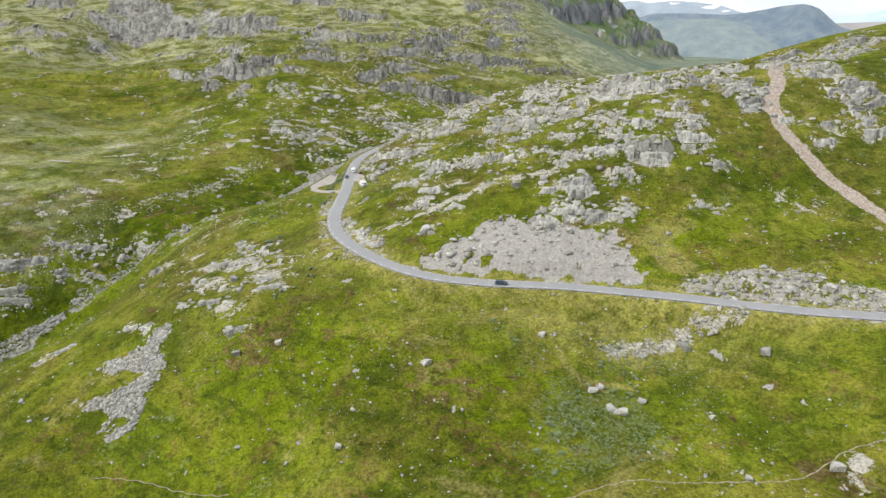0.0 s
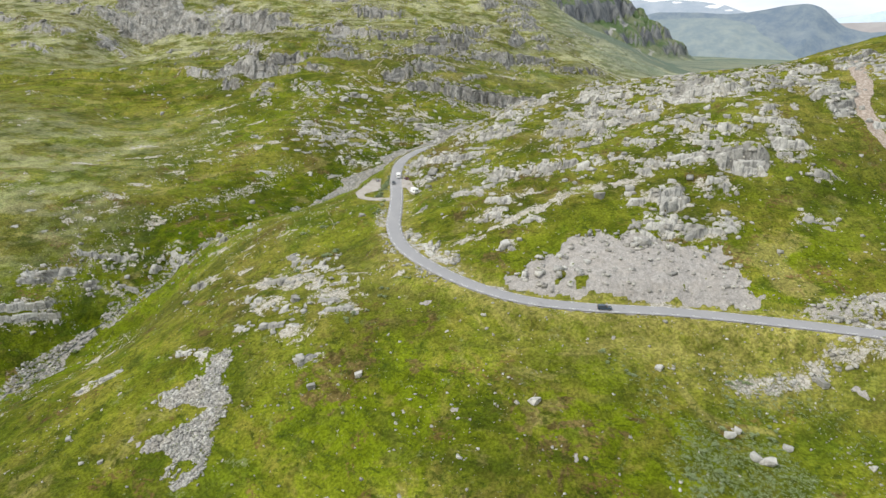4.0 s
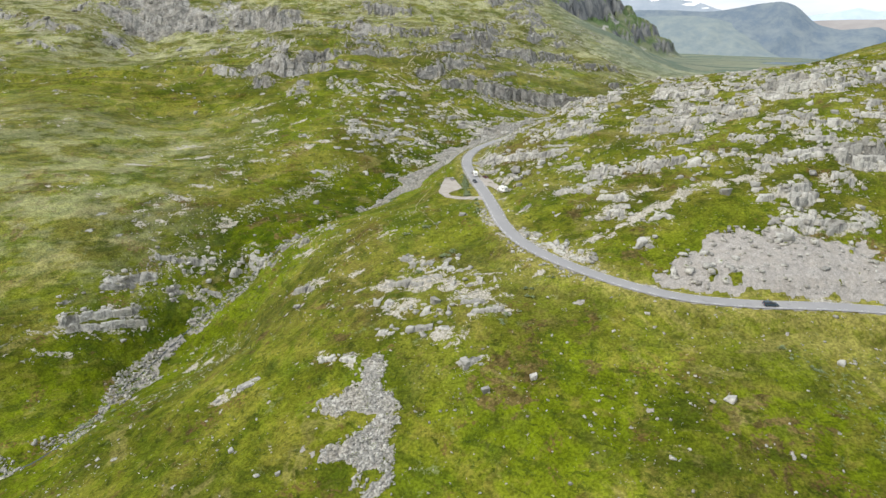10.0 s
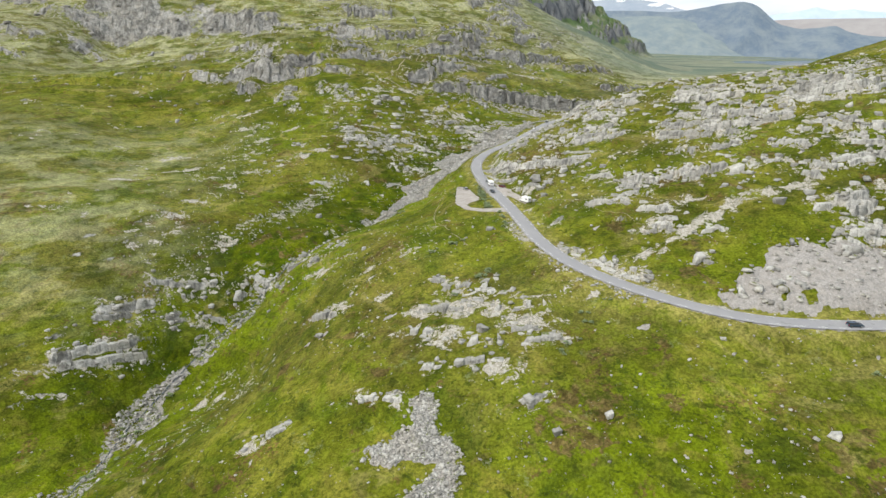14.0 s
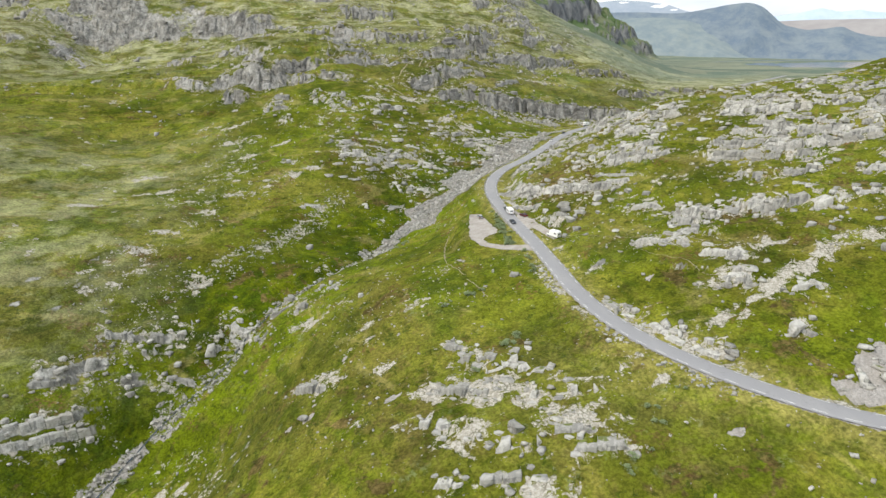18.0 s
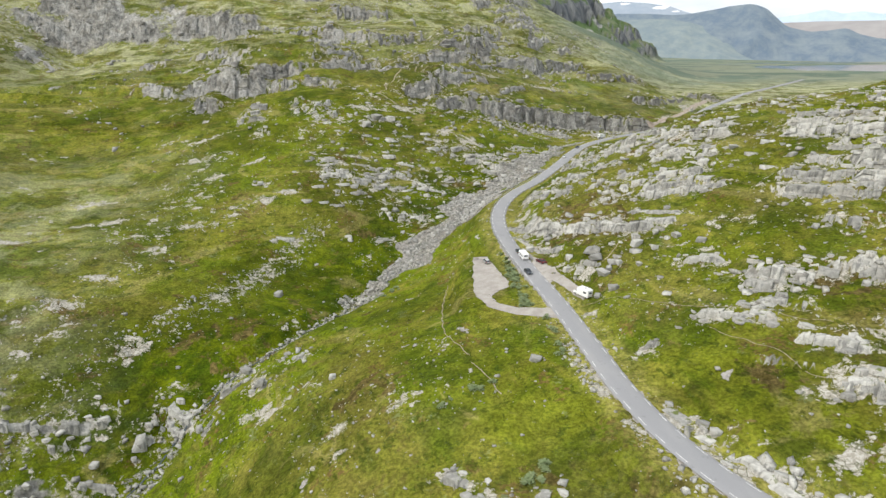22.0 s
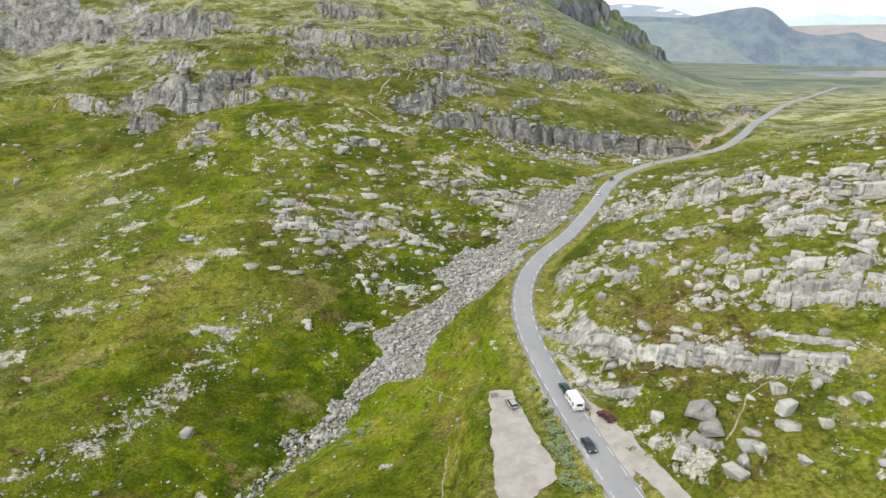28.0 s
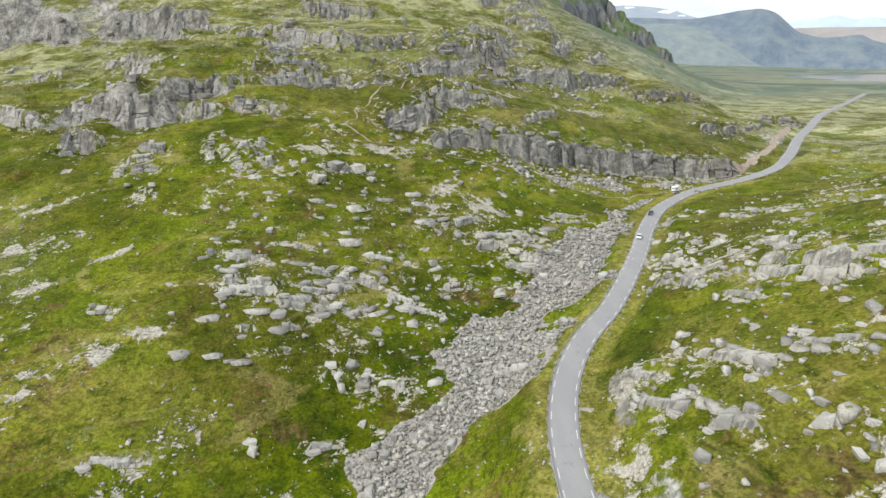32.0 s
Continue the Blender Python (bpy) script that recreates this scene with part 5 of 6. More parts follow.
def scatter(count, lo_x, hi_x, lo_y, hi_y, density, seed):
    """Random places, kept by a density from 0 to 1."""
    r = np.random.RandomState(seed)
    x, y = r.uniform(lo_x, hi_x, count), r.uniform(lo_y, hi_y, count)
    keep = r.rand(count) < density(x, y)
    return x[keep], y[keep]


STONE_SHAPES = []
for k in range(7):
    bm = stone_bm(200 + k, blocky=0.45, points=11)
    bmesh.ops.triangulate(bm, faces=bm.faces[:])
    bm.verts.index_update()
    STONE_SHAPES.append((np.array([v.co[:] for v in bm.verts]), np.array([[v.index for v in f.verts] for f in bm.faces])))
    bm.free()


def heap(name, x, y, size, label, seed, flat=0.6, sink=0.25, lift=0.0):
    """Many loose stones as one mesh."""
    r = np.random.RandomState(seed)
    z, pts, tris, base = ground_z(x, y), [], [], 0
    kind = r.randint(0, len(STONE_SHAPES), len(x))
    for k, (v, f) in enumerate(STONE_SHAPES):
        pick = np.where(kind == k)[0]
        if not len(pick):
            continue
        a, tip = r.uniform(0, 6.283, len(pick)), r.uniform(-0.5, 0.5, len(pick))
        sx, sy, sz = size[pick] * r.uniform(0.8, 1.35, len(pick)), size[pick] * r.uniform(0.6, 1.0, len(pick)), size[pick] * flat * r.uniform(0.6, 1.2, len(pick))
        px, py, pz = v[None, :, 0] * sx[:, None], v[None, :, 1] * sy[:, None], v[None, :, 2] * sz[:, None]
        px, pz = px * np.cos(tip)[:, None] - pz * np.sin(tip)[:, None], px * np.sin(tip)[:, None] + pz * np.cos(tip)[:, None]
        wx, wy = px * np.cos(a)[:, None] - py * np.sin(a)[:, None] + x[pick, None], px * np.sin(a)[:, None] + py * np.cos(a)[:, None] + y[pick, None]
        wz = pz + (z[pick] + sz * (0.5 - sink) + lift * r.rand(len(pick)))[:, None]
        pts.append(np.stack([wx, wy, wz], -1).reshape(-1, 3))
        tris.append((f[None] + (base + np.arange(len(pick)) * len(v))[:, None, None]).reshape(-1, 3))
        base += len(pick) * len(v)
    mesh = sheet(bpy.data.meshes.new(name), np.vstack(pts), np.vstack(tris))
    mesh.materials.append(ROCK_JOINED)
    return tagged(new(name, mesh), label, "stones", kind="stuff")


def sizes(n, lo, hi, power, seed):
    return lo + (hi - lo) * np.random.RandomState(seed).rand(n) ** power


def stream_near(x, y):
    d, k = near_line(x, y, stream)
    return d, stream[k, 2]


# boulders that fill the stream bed
def bed_density(x, y):
    d, wide = stream_near(x, y)
    return (near_line(x, y, road)[0] > 4.4) * fade(wide + 1.2, wide - 0.6, d + 24 * (fractal(x, y, 15, 4) - 0.46) * (wide > 2.9)) * np.where(y < 410, 0.8, 1.0)


bx, by = scatter(120000, -135, 45, 395, 600, bed_density, 3)
heap("stream_boulders", bx, by, sizes(len(bx), 0.24, 1.3, 4.0, 4), "pale grey angular boulders filling the stream bed", 5, 0.62, 0.30, 0.5)
bx, by = scatter(30000, -240, -100, 200, 415, bed_density, 6)
heap("ravine_stones", bx, by, sizes(len(bx), 0.25, 1.5, 3.4, 7), "grey stones along the narrow stream ravine", 8, 0.6, 0.3, 0.2)


# loose stones on the gravel cut, the bank and the spur
def on_field(field, gain):
    return lambda x, y: np.clip(field_at(field, x, y) * gain, 0, 1)


bx, by = scatter(1700, -12, 72, 190, 234, on_field(cut, 0.9), 9)
heap("cut_stones", bx, by, sizes(len(bx), 0.16, 2.2, 6.5, 10), "pale loose stones on the gravel road cut", 11, 0.45, 0.36)
bx, by = scatter(1500, -4, 70, 208, 231, lambda x, y: 0.9 * fade(0.05, 0.4, field_at(cut, x, y)) * fade(0.95, 0.6, field_at(cut, x, y)), 48)
heap("cut_blocks", bx, by, sizes(len(bx), 0.5, 2.6, 2.4, 49), "angular blocks along the upper edge of the gravel cut", 50, 0.6, 0.3)
bx, by = scatter(2200, 78, 145, 172, 199, on_field(bank, 0.8), 12)
heap("bank_stones", bx, by, sizes(len(bx), 0.2, 1.8, 4.5, 13), "pale stones on the bank above the road", 14, 0.6, 0.3)
bx, by = scatter(12000, -120, -90, 155, 208, on_field(rubble, 1.0), 15)
heap("spur_rubble", bx, by, sizes(len(bx), 0.3, 1.15, 3.0, 16), "pale frost-broken rubble on the spur", 17, 0.5, 0.25)
bx, by = scatter(60000, -240, 170, 110, 560, lambda x, y: (0.17 * np.clip(field_at(rocky, x, y) - 0.12, 0, 1) + 0.12 * np.clip(field_at(bare, x, y) - 0.4, 0, 1)) * (near_line(x, y, road)[0] > 4.6), 18)
heap("hillside_stones", bx, by, sizes(len(bx), 0.35, 2.6, 3.4, 19), "scattered pale stones around the rock ledges", 20, 0.62, 0.3)
bx, by = scatter(26000, -240, 190, 105, 620, lambda x, y: (near_line(x, y, road)[0] > 4.6) * (0.16 * fade(0.46, 0.72, fractal(x, y, 34, 3)) + 0.012 + 0.22 * fade(40, 70, x) * fade(200, 215, y) * fade(0.45, 0.65, fractal(x + 77, y, 15, 3))), 21)
heap("meadow_stones", bx, by, sizes(len(bx), 0.22, 1.3, 3.4, 22), "small pale stones lying in the grass", 23, 0.62, 0.35)
bx, by = scatter(9000, -40, 95, 586, 660, lambda x, y: 0.9 * fade(0.35, 0.6, value_noise(x, y, 9)) * np.exp(-((y - 612 - 0.12 * (x + 10)) / 9) ** 2) * fade(-40, -15, x) * fade(95, 70, x), 24)
heap("cliff_talus", bx, by, sizes(len(bx), 0.5, 2.4, 2.6, 25), "pale broken blocks fallen below the cliff", 26, 0.6, 0.3)
bx, by = scatter(110000, -520, 240, 560, 1150, lambda x, y: 0.15 * fade(0.54, 0.70, fractal(0.5 * x + 0.25 * y, y, 26, 4)) * fade(0, 60, y - 545 - 0.5 * np.clip(x, 0, 400)) * (near_line(x, y, road)[0] > 8), 33)
heap("mountain_stones", bx, by, sizes(len(bx), 0.6, 3.2, 3.2, 34), "grey stones and broken rock strewn over the mountainside", 35, 0.6, 0.35)
bx, by = scatter(4200, -66, -22, 205, 300, lambda x, y: fade(9.5, 6.0, near_line(x, y, road)[0]) * fade(4.0, 4.8, near_line(x, y, road)[0]) * fade(0.42, 0.6, value_noise(x, y, 7)) * (x < np.interp(y, [205, 250, 300], [-20, -46, -52])), 27)
heap("roadside_blocks", bx, by, sizes(len(bx), 0.25, 1.3, 3.2, 28), "pale dumped blocks below the road edge", 29, 0.65, 0.3)

# thin slabs that lie in rows along the bedding of the hill, the slab field and the spur
def slab_rows(name, x, y, size, bearing, label, seed):
    r = np.random.RandomState(seed)
    z, pts, tris, base = ground_z(x, y), [], [], 0
    kind = r.randint(0, len(SLAB_SHAPES), len(x))
    for k, (v, f) in enumerate(SLAB_SHAPES):
        pick_k = np.where(kind == k)[0]
        a, n = np.radians(bearing[pick_k] + r.normal(0, 11, len(pick_k))), len(pick_k)
        sx, sy, sz = size[pick_k] * r.uniform(0.9, 1.9, n), size[pick_k] * r.uniform(0.45, 0.9, n), size[pick_k] * r.uniform(0.18, 0.40, n)
        tip, roll = r.normal(0.08, 0.07, n), r.normal(0, 0.05, n)
        px, py, pz = v[None, :, 0] * sx[:, None], v[None, :, 1] * sy[:, None], v[None, :, 2] * sz[:, None]
        pz = pz + py * tip[:, None] + px * roll[:, None]
        wx, wy = px * np.cos(a)[:, None] - py * np.sin(a)[:, None] + x[pick_k, None], px * np.sin(a)[:, None] + py * np.cos(a)[:, None] + y[pick_k, None]
        pts.append(np.stack([wx, wy, pz + (z[pick_k] + 0.05 * sz)[:, None]], -1).reshape(-1, 3))
        tris.append((f[None] + (base + np.arange(n) * len(v))[:, None, None]).reshape(-1, 3))
        base += n * len(v)
    mesh = sheet(bpy.data.meshes.new(name), np.vstack(pts), np.vstack(tris))
    mesh.materials.append(ROCK_JOINED)
    return tagged(new(name, mesh), label, "rock slabs", kind="stuff")


SLAB_SHAPES = [plate(260 + k) for k in range(9)]


def in_rows(x, y, angle, gap, share):
    """1 on broken stripes that run at right angles to the angle."""
    u = (x * math.cos(radians(angle)) + y * math.sin(radians(angle))) / gap + 1.5 * fractal(x, y, 5 * gap, 3)
    v = value_noise(x + 31 * np.floor(u), y + 17 * np.floor(u), 7.0)
    return ((u - np.floor(u)) < share) * fade(0.42, 0.55, v)


def clear_ground(x, y):
    return (near_line(x, y, road)[0] > 6.5) * (field_at(bay, x, y) < 0.5) * (field_at(cut, x, y) < 0.3) * (field_at(track, x, y) < 0.3)


def hill_slabs(x, y):
    here = fade(-52, -30, x + 0.10 * (y - 420)) * fade(232, 262, y - 0.30 * x) * fade(600, 540, y)
    return here * (in_rows(x, y, 52, 7.5, 0.30) * fade(0.40, 0.58, fractal(x + 77, y, 38, 3)) + 0.25 * np.clip(field_at(rocky, x, y) - 0.25, 0, 1)) * clear_ground(x, y)


bx, by = scatter(16000, -60, 230, 215, 600, hill_slabs, 91)
slab_rows("hill_slabs", bx, by, sizes(len(bx), 0.6, 3.6, 2.6, 92), np.interp(bx, (-60, 0, 60, 120, 200), (-60, -42, -26, -8, 18)), "pale thin rock slabs in rows across the grassy hill", 93)


def field_slabs(x, y):
    here = fade(-158, -135, x) * fade(-12, -40, x) * fade(438, 470, y) * fade(590, 555, y) * fade(9, 13, near_line(x, y, stream)[0])
    return here * in_rows(x, y, 84, 6.0, 0.36) * fade(0.45, 0.56, fractal(x, y, 30, 3)) * clear_ground(x, y)


bx, by = scatter(3000, -160, -10, 435, 595, field_slabs, 94)
slab_rows("field_slabs", bx, by, sizes(len(bx), 0.8, 5.0, 2.2, 95), np.full(len(bx), 6.0), "pale flat slabs stepping down beside the boulder field", 96)
bx, by = scatter(9000, -150, -45, 180, 330, lambda x, y: 0.55 * fade(0.45, 0.80, field_at(bare, x, y)) * clear_ground(x, y), 97)
slab_rows("spur_slabs", bx, by, sizes(len(bx), 0.4, 2.6, 2.8, 98), np.full(len(bx), -24.0), "pale frost-split slabs on the bare spur", 99)

moraine_line = smooth_line([(*p, 0) for p in MORAINE], 3)
bx, by = scatter(16000, -232, -125, 292, 460, lambda x, y: 0.75 * fade(11, 1, near_line(x, y, moraine_line)[0]) * fade(0.30, 0.62, fractal(x, y, 14, 3)), 36)
heap("moraine_stones", bx, by, sizes(len(bx), 0.18, 0.95, 4.0, 37), "band of small pale stones lying across the grass slope", 38, 0.6, 0.3)
bx, by = scatter(70000, -235, 160, 110, 560, lambda x, y: (0.05 + 0.42 * fade(0.50, 0.66, fractal(x + 210, y, 30, 4)) + 0.18 * fade(11, 5, near_line(x, y, road)[0])) * (near_line(x, y, road)[0] > 3.6) * (field_at(park, x, y) < 0.9) * (field_at(bay, x, y) < 0.9), 39)
heap("turf_stones", bx, by, sizes(len(bx), 0.16, 0.75, 3.6, 40), "small stones scattered through the turf and along the verge", 42, 0.55, 0.3)

spill_line = smooth_line([(*p, 0) for p in ROAD_SPILL], 2)
bx, by = scatter(7000, 10, 110, 140, 195, lambda x, y: 0.6 * fade(4.5, 0.5, near_line(x, y, spill_line)[0]), 43)
heap("spilled_blocks", bx, by, sizes(len(bx), 0.3, 1.6, 3.6, 44), "pale blocks spilled down the bank below the road", 45, 0.6, 0.3)

# single boulders: x, y, width, height
LONE_A = [(-73, 191, 2.4, 1.6), (-68, 181, 2.2, 1.8), (-54, 181.5, 2.0, 1.4), (-5, 164, 2.6, 1.4), (-28, 139, 1.8, 1.3), (94.7, 162, 3.0, 2.2), (74, 168.4, 2.6, 1.8), (43, 153.4, 2.4, 1.6), (45.5, 155, 1.7, 1.2), (49, 145.3, 3.2, 1.9), (46.5, 147, 2.6, 1.5), (56, 150, 2.0, 1.3), (31, 174, 1.8, 1.2), (73, 121.5, 1.6, 1.1), (112, 184.7, 2.6, 1.8), (88, 188, 2.4, 1.7), (125, 184, 3.0, 2.0), (82, 214, 1.8, 1.2), (-33.5, 349.5, 4.2, 2.6), (-34.6, 343.8, 4.0, 2.0), (-21.4, 341.8, 3.4, 2.2), (-19.8, 347.4, 2.6, 1.8)]
LONE_B = [(-35.2, 333.2, 3.2, 2.0), (-29.2, 336.5, 2.4, 1.6), (-30.5, 338, 2.8, 1.8), (-33, 335, 2.2, 1.6), (-18, 336, 2.6, 1.5), (-10, 338, 2.4, 1.5), (-25, 331, 1.8, 1.2), (-6, 330, 2.6, 1.5), (-7, 232, 3.4, 2.2), (30, 250, 3.6, 2.6), (40, 222, 3.0, 2.0), (36, 221, 2.4, 1.6), (-120, 316, 2.0, 1.4), (-150, 343, 3.0, 2.2), (-144, 332, 2.6, 2.0), (-168, 487, 2.8, 1.6), (-120, 444, 2.4, 1.6), (-112, 566, 4.5, 3.2), (-106, 577, 5.0, 3.2), (-97, 578, 5.2, 3.0)]


def boulder(x, y, wide, high, seed):
    r = random.Random(seed)
    ob = new("boulder", r.choice(BOULDERS))
    ob.matrix_basis = pose(x, y, float(ground_z(x, y)) + 0.28 * high, r.uniform(-10, 10), r.uniform(-10, 10), r.uniform(0, 360)) @ Matrix.Diagonal((wide, wide * r.uniform(0.65, 0.95), high, 1))
    size = "large" if wide > 2.9 else ("small" if wide < 1.9 else "")
    return tagged(ob, f"{size} pale grey angular boulder lying in the grass".strip(), "boulder", "boulders in the grass")


for k, (x, y, wide, high) in enumerate(LONE_A + LONE_B):
    boulder(x, y, wide, high, 300 + k)
bx, by = scatter(2600, -235, 150, 110, 540, lambda x, y: 0.16 * np.clip(field_at(rocky, x, y), 0, 1) + 0.02, 31)
for k, (x, y, wide) in enumerate(zip(bx[:140], by[:140], sizes(len(bx), 1.3, 3.4, 2.2, 32))):
    if near_line(np.array([x]), np.array([y]), road)[0][0] > 6 and not inside(x, y, CAR_PARK):
        boulder(float(x), float(y), float(wide), float(wide) * 0.62, 700 + k)

bx, by = scatter(9000, -120, 10, 405, 560, lambda x, y: 0.5 * bed_density(x, y) * (near_line(x, y, road)[0] > 6), 46)
for k, (x, y, wide) in enumerate(zip(bx[:110], by[:110], sizes(len(bx), 1.2, 3.0, 2.4, 47))):
    ob = new("boulder", BOULDERS[k % len(BOULDERS)])
    ob.matrix_basis = pose(float(x), float(y), float(ground_z(x, y)) + 0.4 + 0.12 * wide, 11 * math.sin(k), 9 * math.cos(2 * k), 47.0 * k) @ Matrix.Diagonal((wide, wide * 0.75, wide * 0.55, 1))
    tagged(ob, "pale grey angular boulder in the stony stream bed", "boulder", "boulders in the stream bed")

# ---- vehicles and small built things ----
def profile_bm(points, half, tuck=0.0, bevel=0.05):
    """A side outline, pulled across the width; tuck draws the upper points in."""
    bm = bmesh.new()
    top = max(z for _, z in points)
    low = min(z for _, z in points)
    sides = []
    for s in (-1, 1):
        sides.append([bm.verts.new((x, s * (half - tuck * max(0, (z - low) / (top - low) - 0.35)), z)) for x, z in points])
    bm.faces.new(sides[0])
    bm.faces.new(sides[1][::-1])
    n = len(points)
    for k in range(n):
        bm.faces.new((sides[0][k], sides[1][k], sides[1][(k + 1) % n], sides[0][(k + 1) % n]))
    bmesh.ops.recalc_face_normals(bm, faces=bm.faces[:])
    bmesh.ops.bevel(bm, geom=bm.edges[:], offset=bevel, segments=2, affect="EDGES", profile=0.6)
    return bm


def disc_bm(radius, width, segments=18):
    bm = bmesh.new()
    bmesh.ops.create_cone(bm, cap_ends=True, segments=segments, radius1=radius, radius2=radius, depth=width, matrix=Matrix.Rotation(radians(90), 4, "X"))
    bmesh.ops.bevel(bm, geom=[e for e in bm.edges if len(e.link_faces) == 2 and e.calc_face_angle(0) > 1], offset=width * 0.18, segments=2, affect="EDGES")
    return bm


def wheel(parent, x, y, radius=0.32):
    tyre = part("wheel", disc_bm(radius, 0.21), RUBBER, parent)
    tyre.matrix_basis = pose(x, y, radius)
    part("rim", disc_bm(radius * 0.62, 0.225, 12), RIM, tyre, "grey alloy rim")


def car(m, paint, label, estate=False, tall=0.0):
    """A car that heads along +x, its base on the ground at the origin."""
    ob = thing("car", m, label, "car")
    h = 1.46 + tall
    tail = [(-2.12, 0.86), (-2.05, h - 0.18), (-1.85, h - 0.06)] if estate else [(-2.15, 0.92), (-1.62, 0.98), (-0.98, h - 0.07)]
    part("body", profile_bm([(2.12, 0.34), (2.18, 0.62), (1.95, 0.80), (0.95, 0.95), (-0.4, 0.98), (-1.7, 0.96), (-2.14, 0.90), (-2.20, 0.52), (-2.10, 0.34)], 0.89, 0.10, 0.07), paint, ob)
    part("windows", profile_bm([(1.02, 0.93), (0.22, h - 0.08), (-0.9, h - 0.04)] + ([(-1.9, h - 0.10), (-2.06, 0.93)] if estate else [(-1.15, h - 0.12), (-1.75, 0.95)]), 0.84, 0.30, 0.04), GLASS, ob, "dark tinted windows")
    part("roof", profile_bm([(0.25, h - 0.10), (0.10, h - 0.02), (-0.6, h), (-1.0 - 0.75 * estate, h - 0.04), (-1.2 - 0.72 * estate, h - 0.12)], 0.66, 0.06, 0.03), paint, ob)
    for s in (-1, 1):
        part("headlight", box_bm(1.98, 2.16, s * 0.62 - 0.17, s * 0.62 + 0.17, 0.60, 0.74, 0.03), LAMP_CLEAR, ob, "clear headlight")
        part("taillight", box_bm(-2.20, -2.06, s * 0.70 - 0.12, s * 0.70 + 0.12, 0.66, 0.88, 0.02), LAMP_RED, ob, "red taillight")
        part("mirror", box_bm(0.72, 0.86, s * 0.98 - 0.09, s * 0.98 + 0.09, 0.92, 1.06, 0.03), BLACK, ob, "black wing mirror")
        for x in (1.35, -1.33):
            wheel(ob, x, s * 0.80)
    part("bumper", box_bm(2.10, 2.22, -0.80, 0.80, 0.34, 0.52, 0.04), BLACK, ob)
    part("number_plate", box_bm(-2.225, -2.205, -0.26, 0.26, 0.52, 0.63), LINE_PAINT, ob)
    return ob


def caravan(m):
    ob = thing("caravan", m, "white touring caravan with dark windows behind a car", "caravan")
    part("body", profile_bm([(2.70, 0.55), (2.86, 1.15), (2.72, 2.05), (2.35, 2.50), (-2.40, 2.56), (-2.72, 2.38), (-2.86, 1.1), (-2.80, 0.52)], 1.13, 0.06, 0.09), WHITE_PANEL, ob)
    for s in (-1, 1):
        for x0, x1 in ((1.35, 2.25), (-0.35, 0.75), (-2.2, -1.25)):
            if s > 0 or x0 != -0.35:
                part("window", box_bm(x0, x1, s * 1.13 - 0.02, s * 1.13 + 0.02, 1.35, 1.90, 0.015), GLASS, ob, "dark acrylic window")
        part("stripe", box_bm(-2.7, 2.65, s * 1.132 - 0.006, s * 1.132 + 0.006, 1.00, 1.10), PAINTS["blue"], ob, "blue side stripe")
        wheel(ob, -0.25, s * 1.02, 0.33)
        part("taillight", box_bm(-2.88, -2.78, s * 0.92 - 0.07, s * 0.92 + 0.07, 0.75, 1.15, 0.02), LAMP_RED, ob, "red taillight")
    part("door", box_bm(0.15, 0.80, -1.155, -1.125, 0.70, 2.25, 0.01), WHITE_PANEL, ob)
    part("front_window", box_bm(2.74, 2.84, -0.8, 0.8, 1.45, 1.98, 0.02), GLASS, ob, "dark front window")
    part("rear_window", box_bm(-2.84, -2.74, -0.65, 0.65, 1.55, 2.02, 0.02), GLASS, ob, "dark rear window")
    hatch = part("roof_hatch", box_bm(-0.35, 0.35, -0.35, 0.35, 2.52, 2.62, 0.03), WHITE_PANEL, ob)
    part("frame", box_bm(-0.38, 0.38, -0.38, 0.38, 2.50, 2.575, 0.01), RIM, hatch)
    drawbar = part("drawbar", box_bm(2.7, 3.95, -0.08, 0.08, 0.42, 0.54, 0.02), STEEL, ob)
    part("jockey_wheel", box_bm(3.35, 3.50, 0.10, 0.22, 0.02, 0.75, 0.03), STEEL, drawbar)
    part("gas_box", box_bm(2.80, 3.25, -0.45, 0.45, 0.50, 0.95, 0.06), WHITE_PANEL, ob)
    return ob


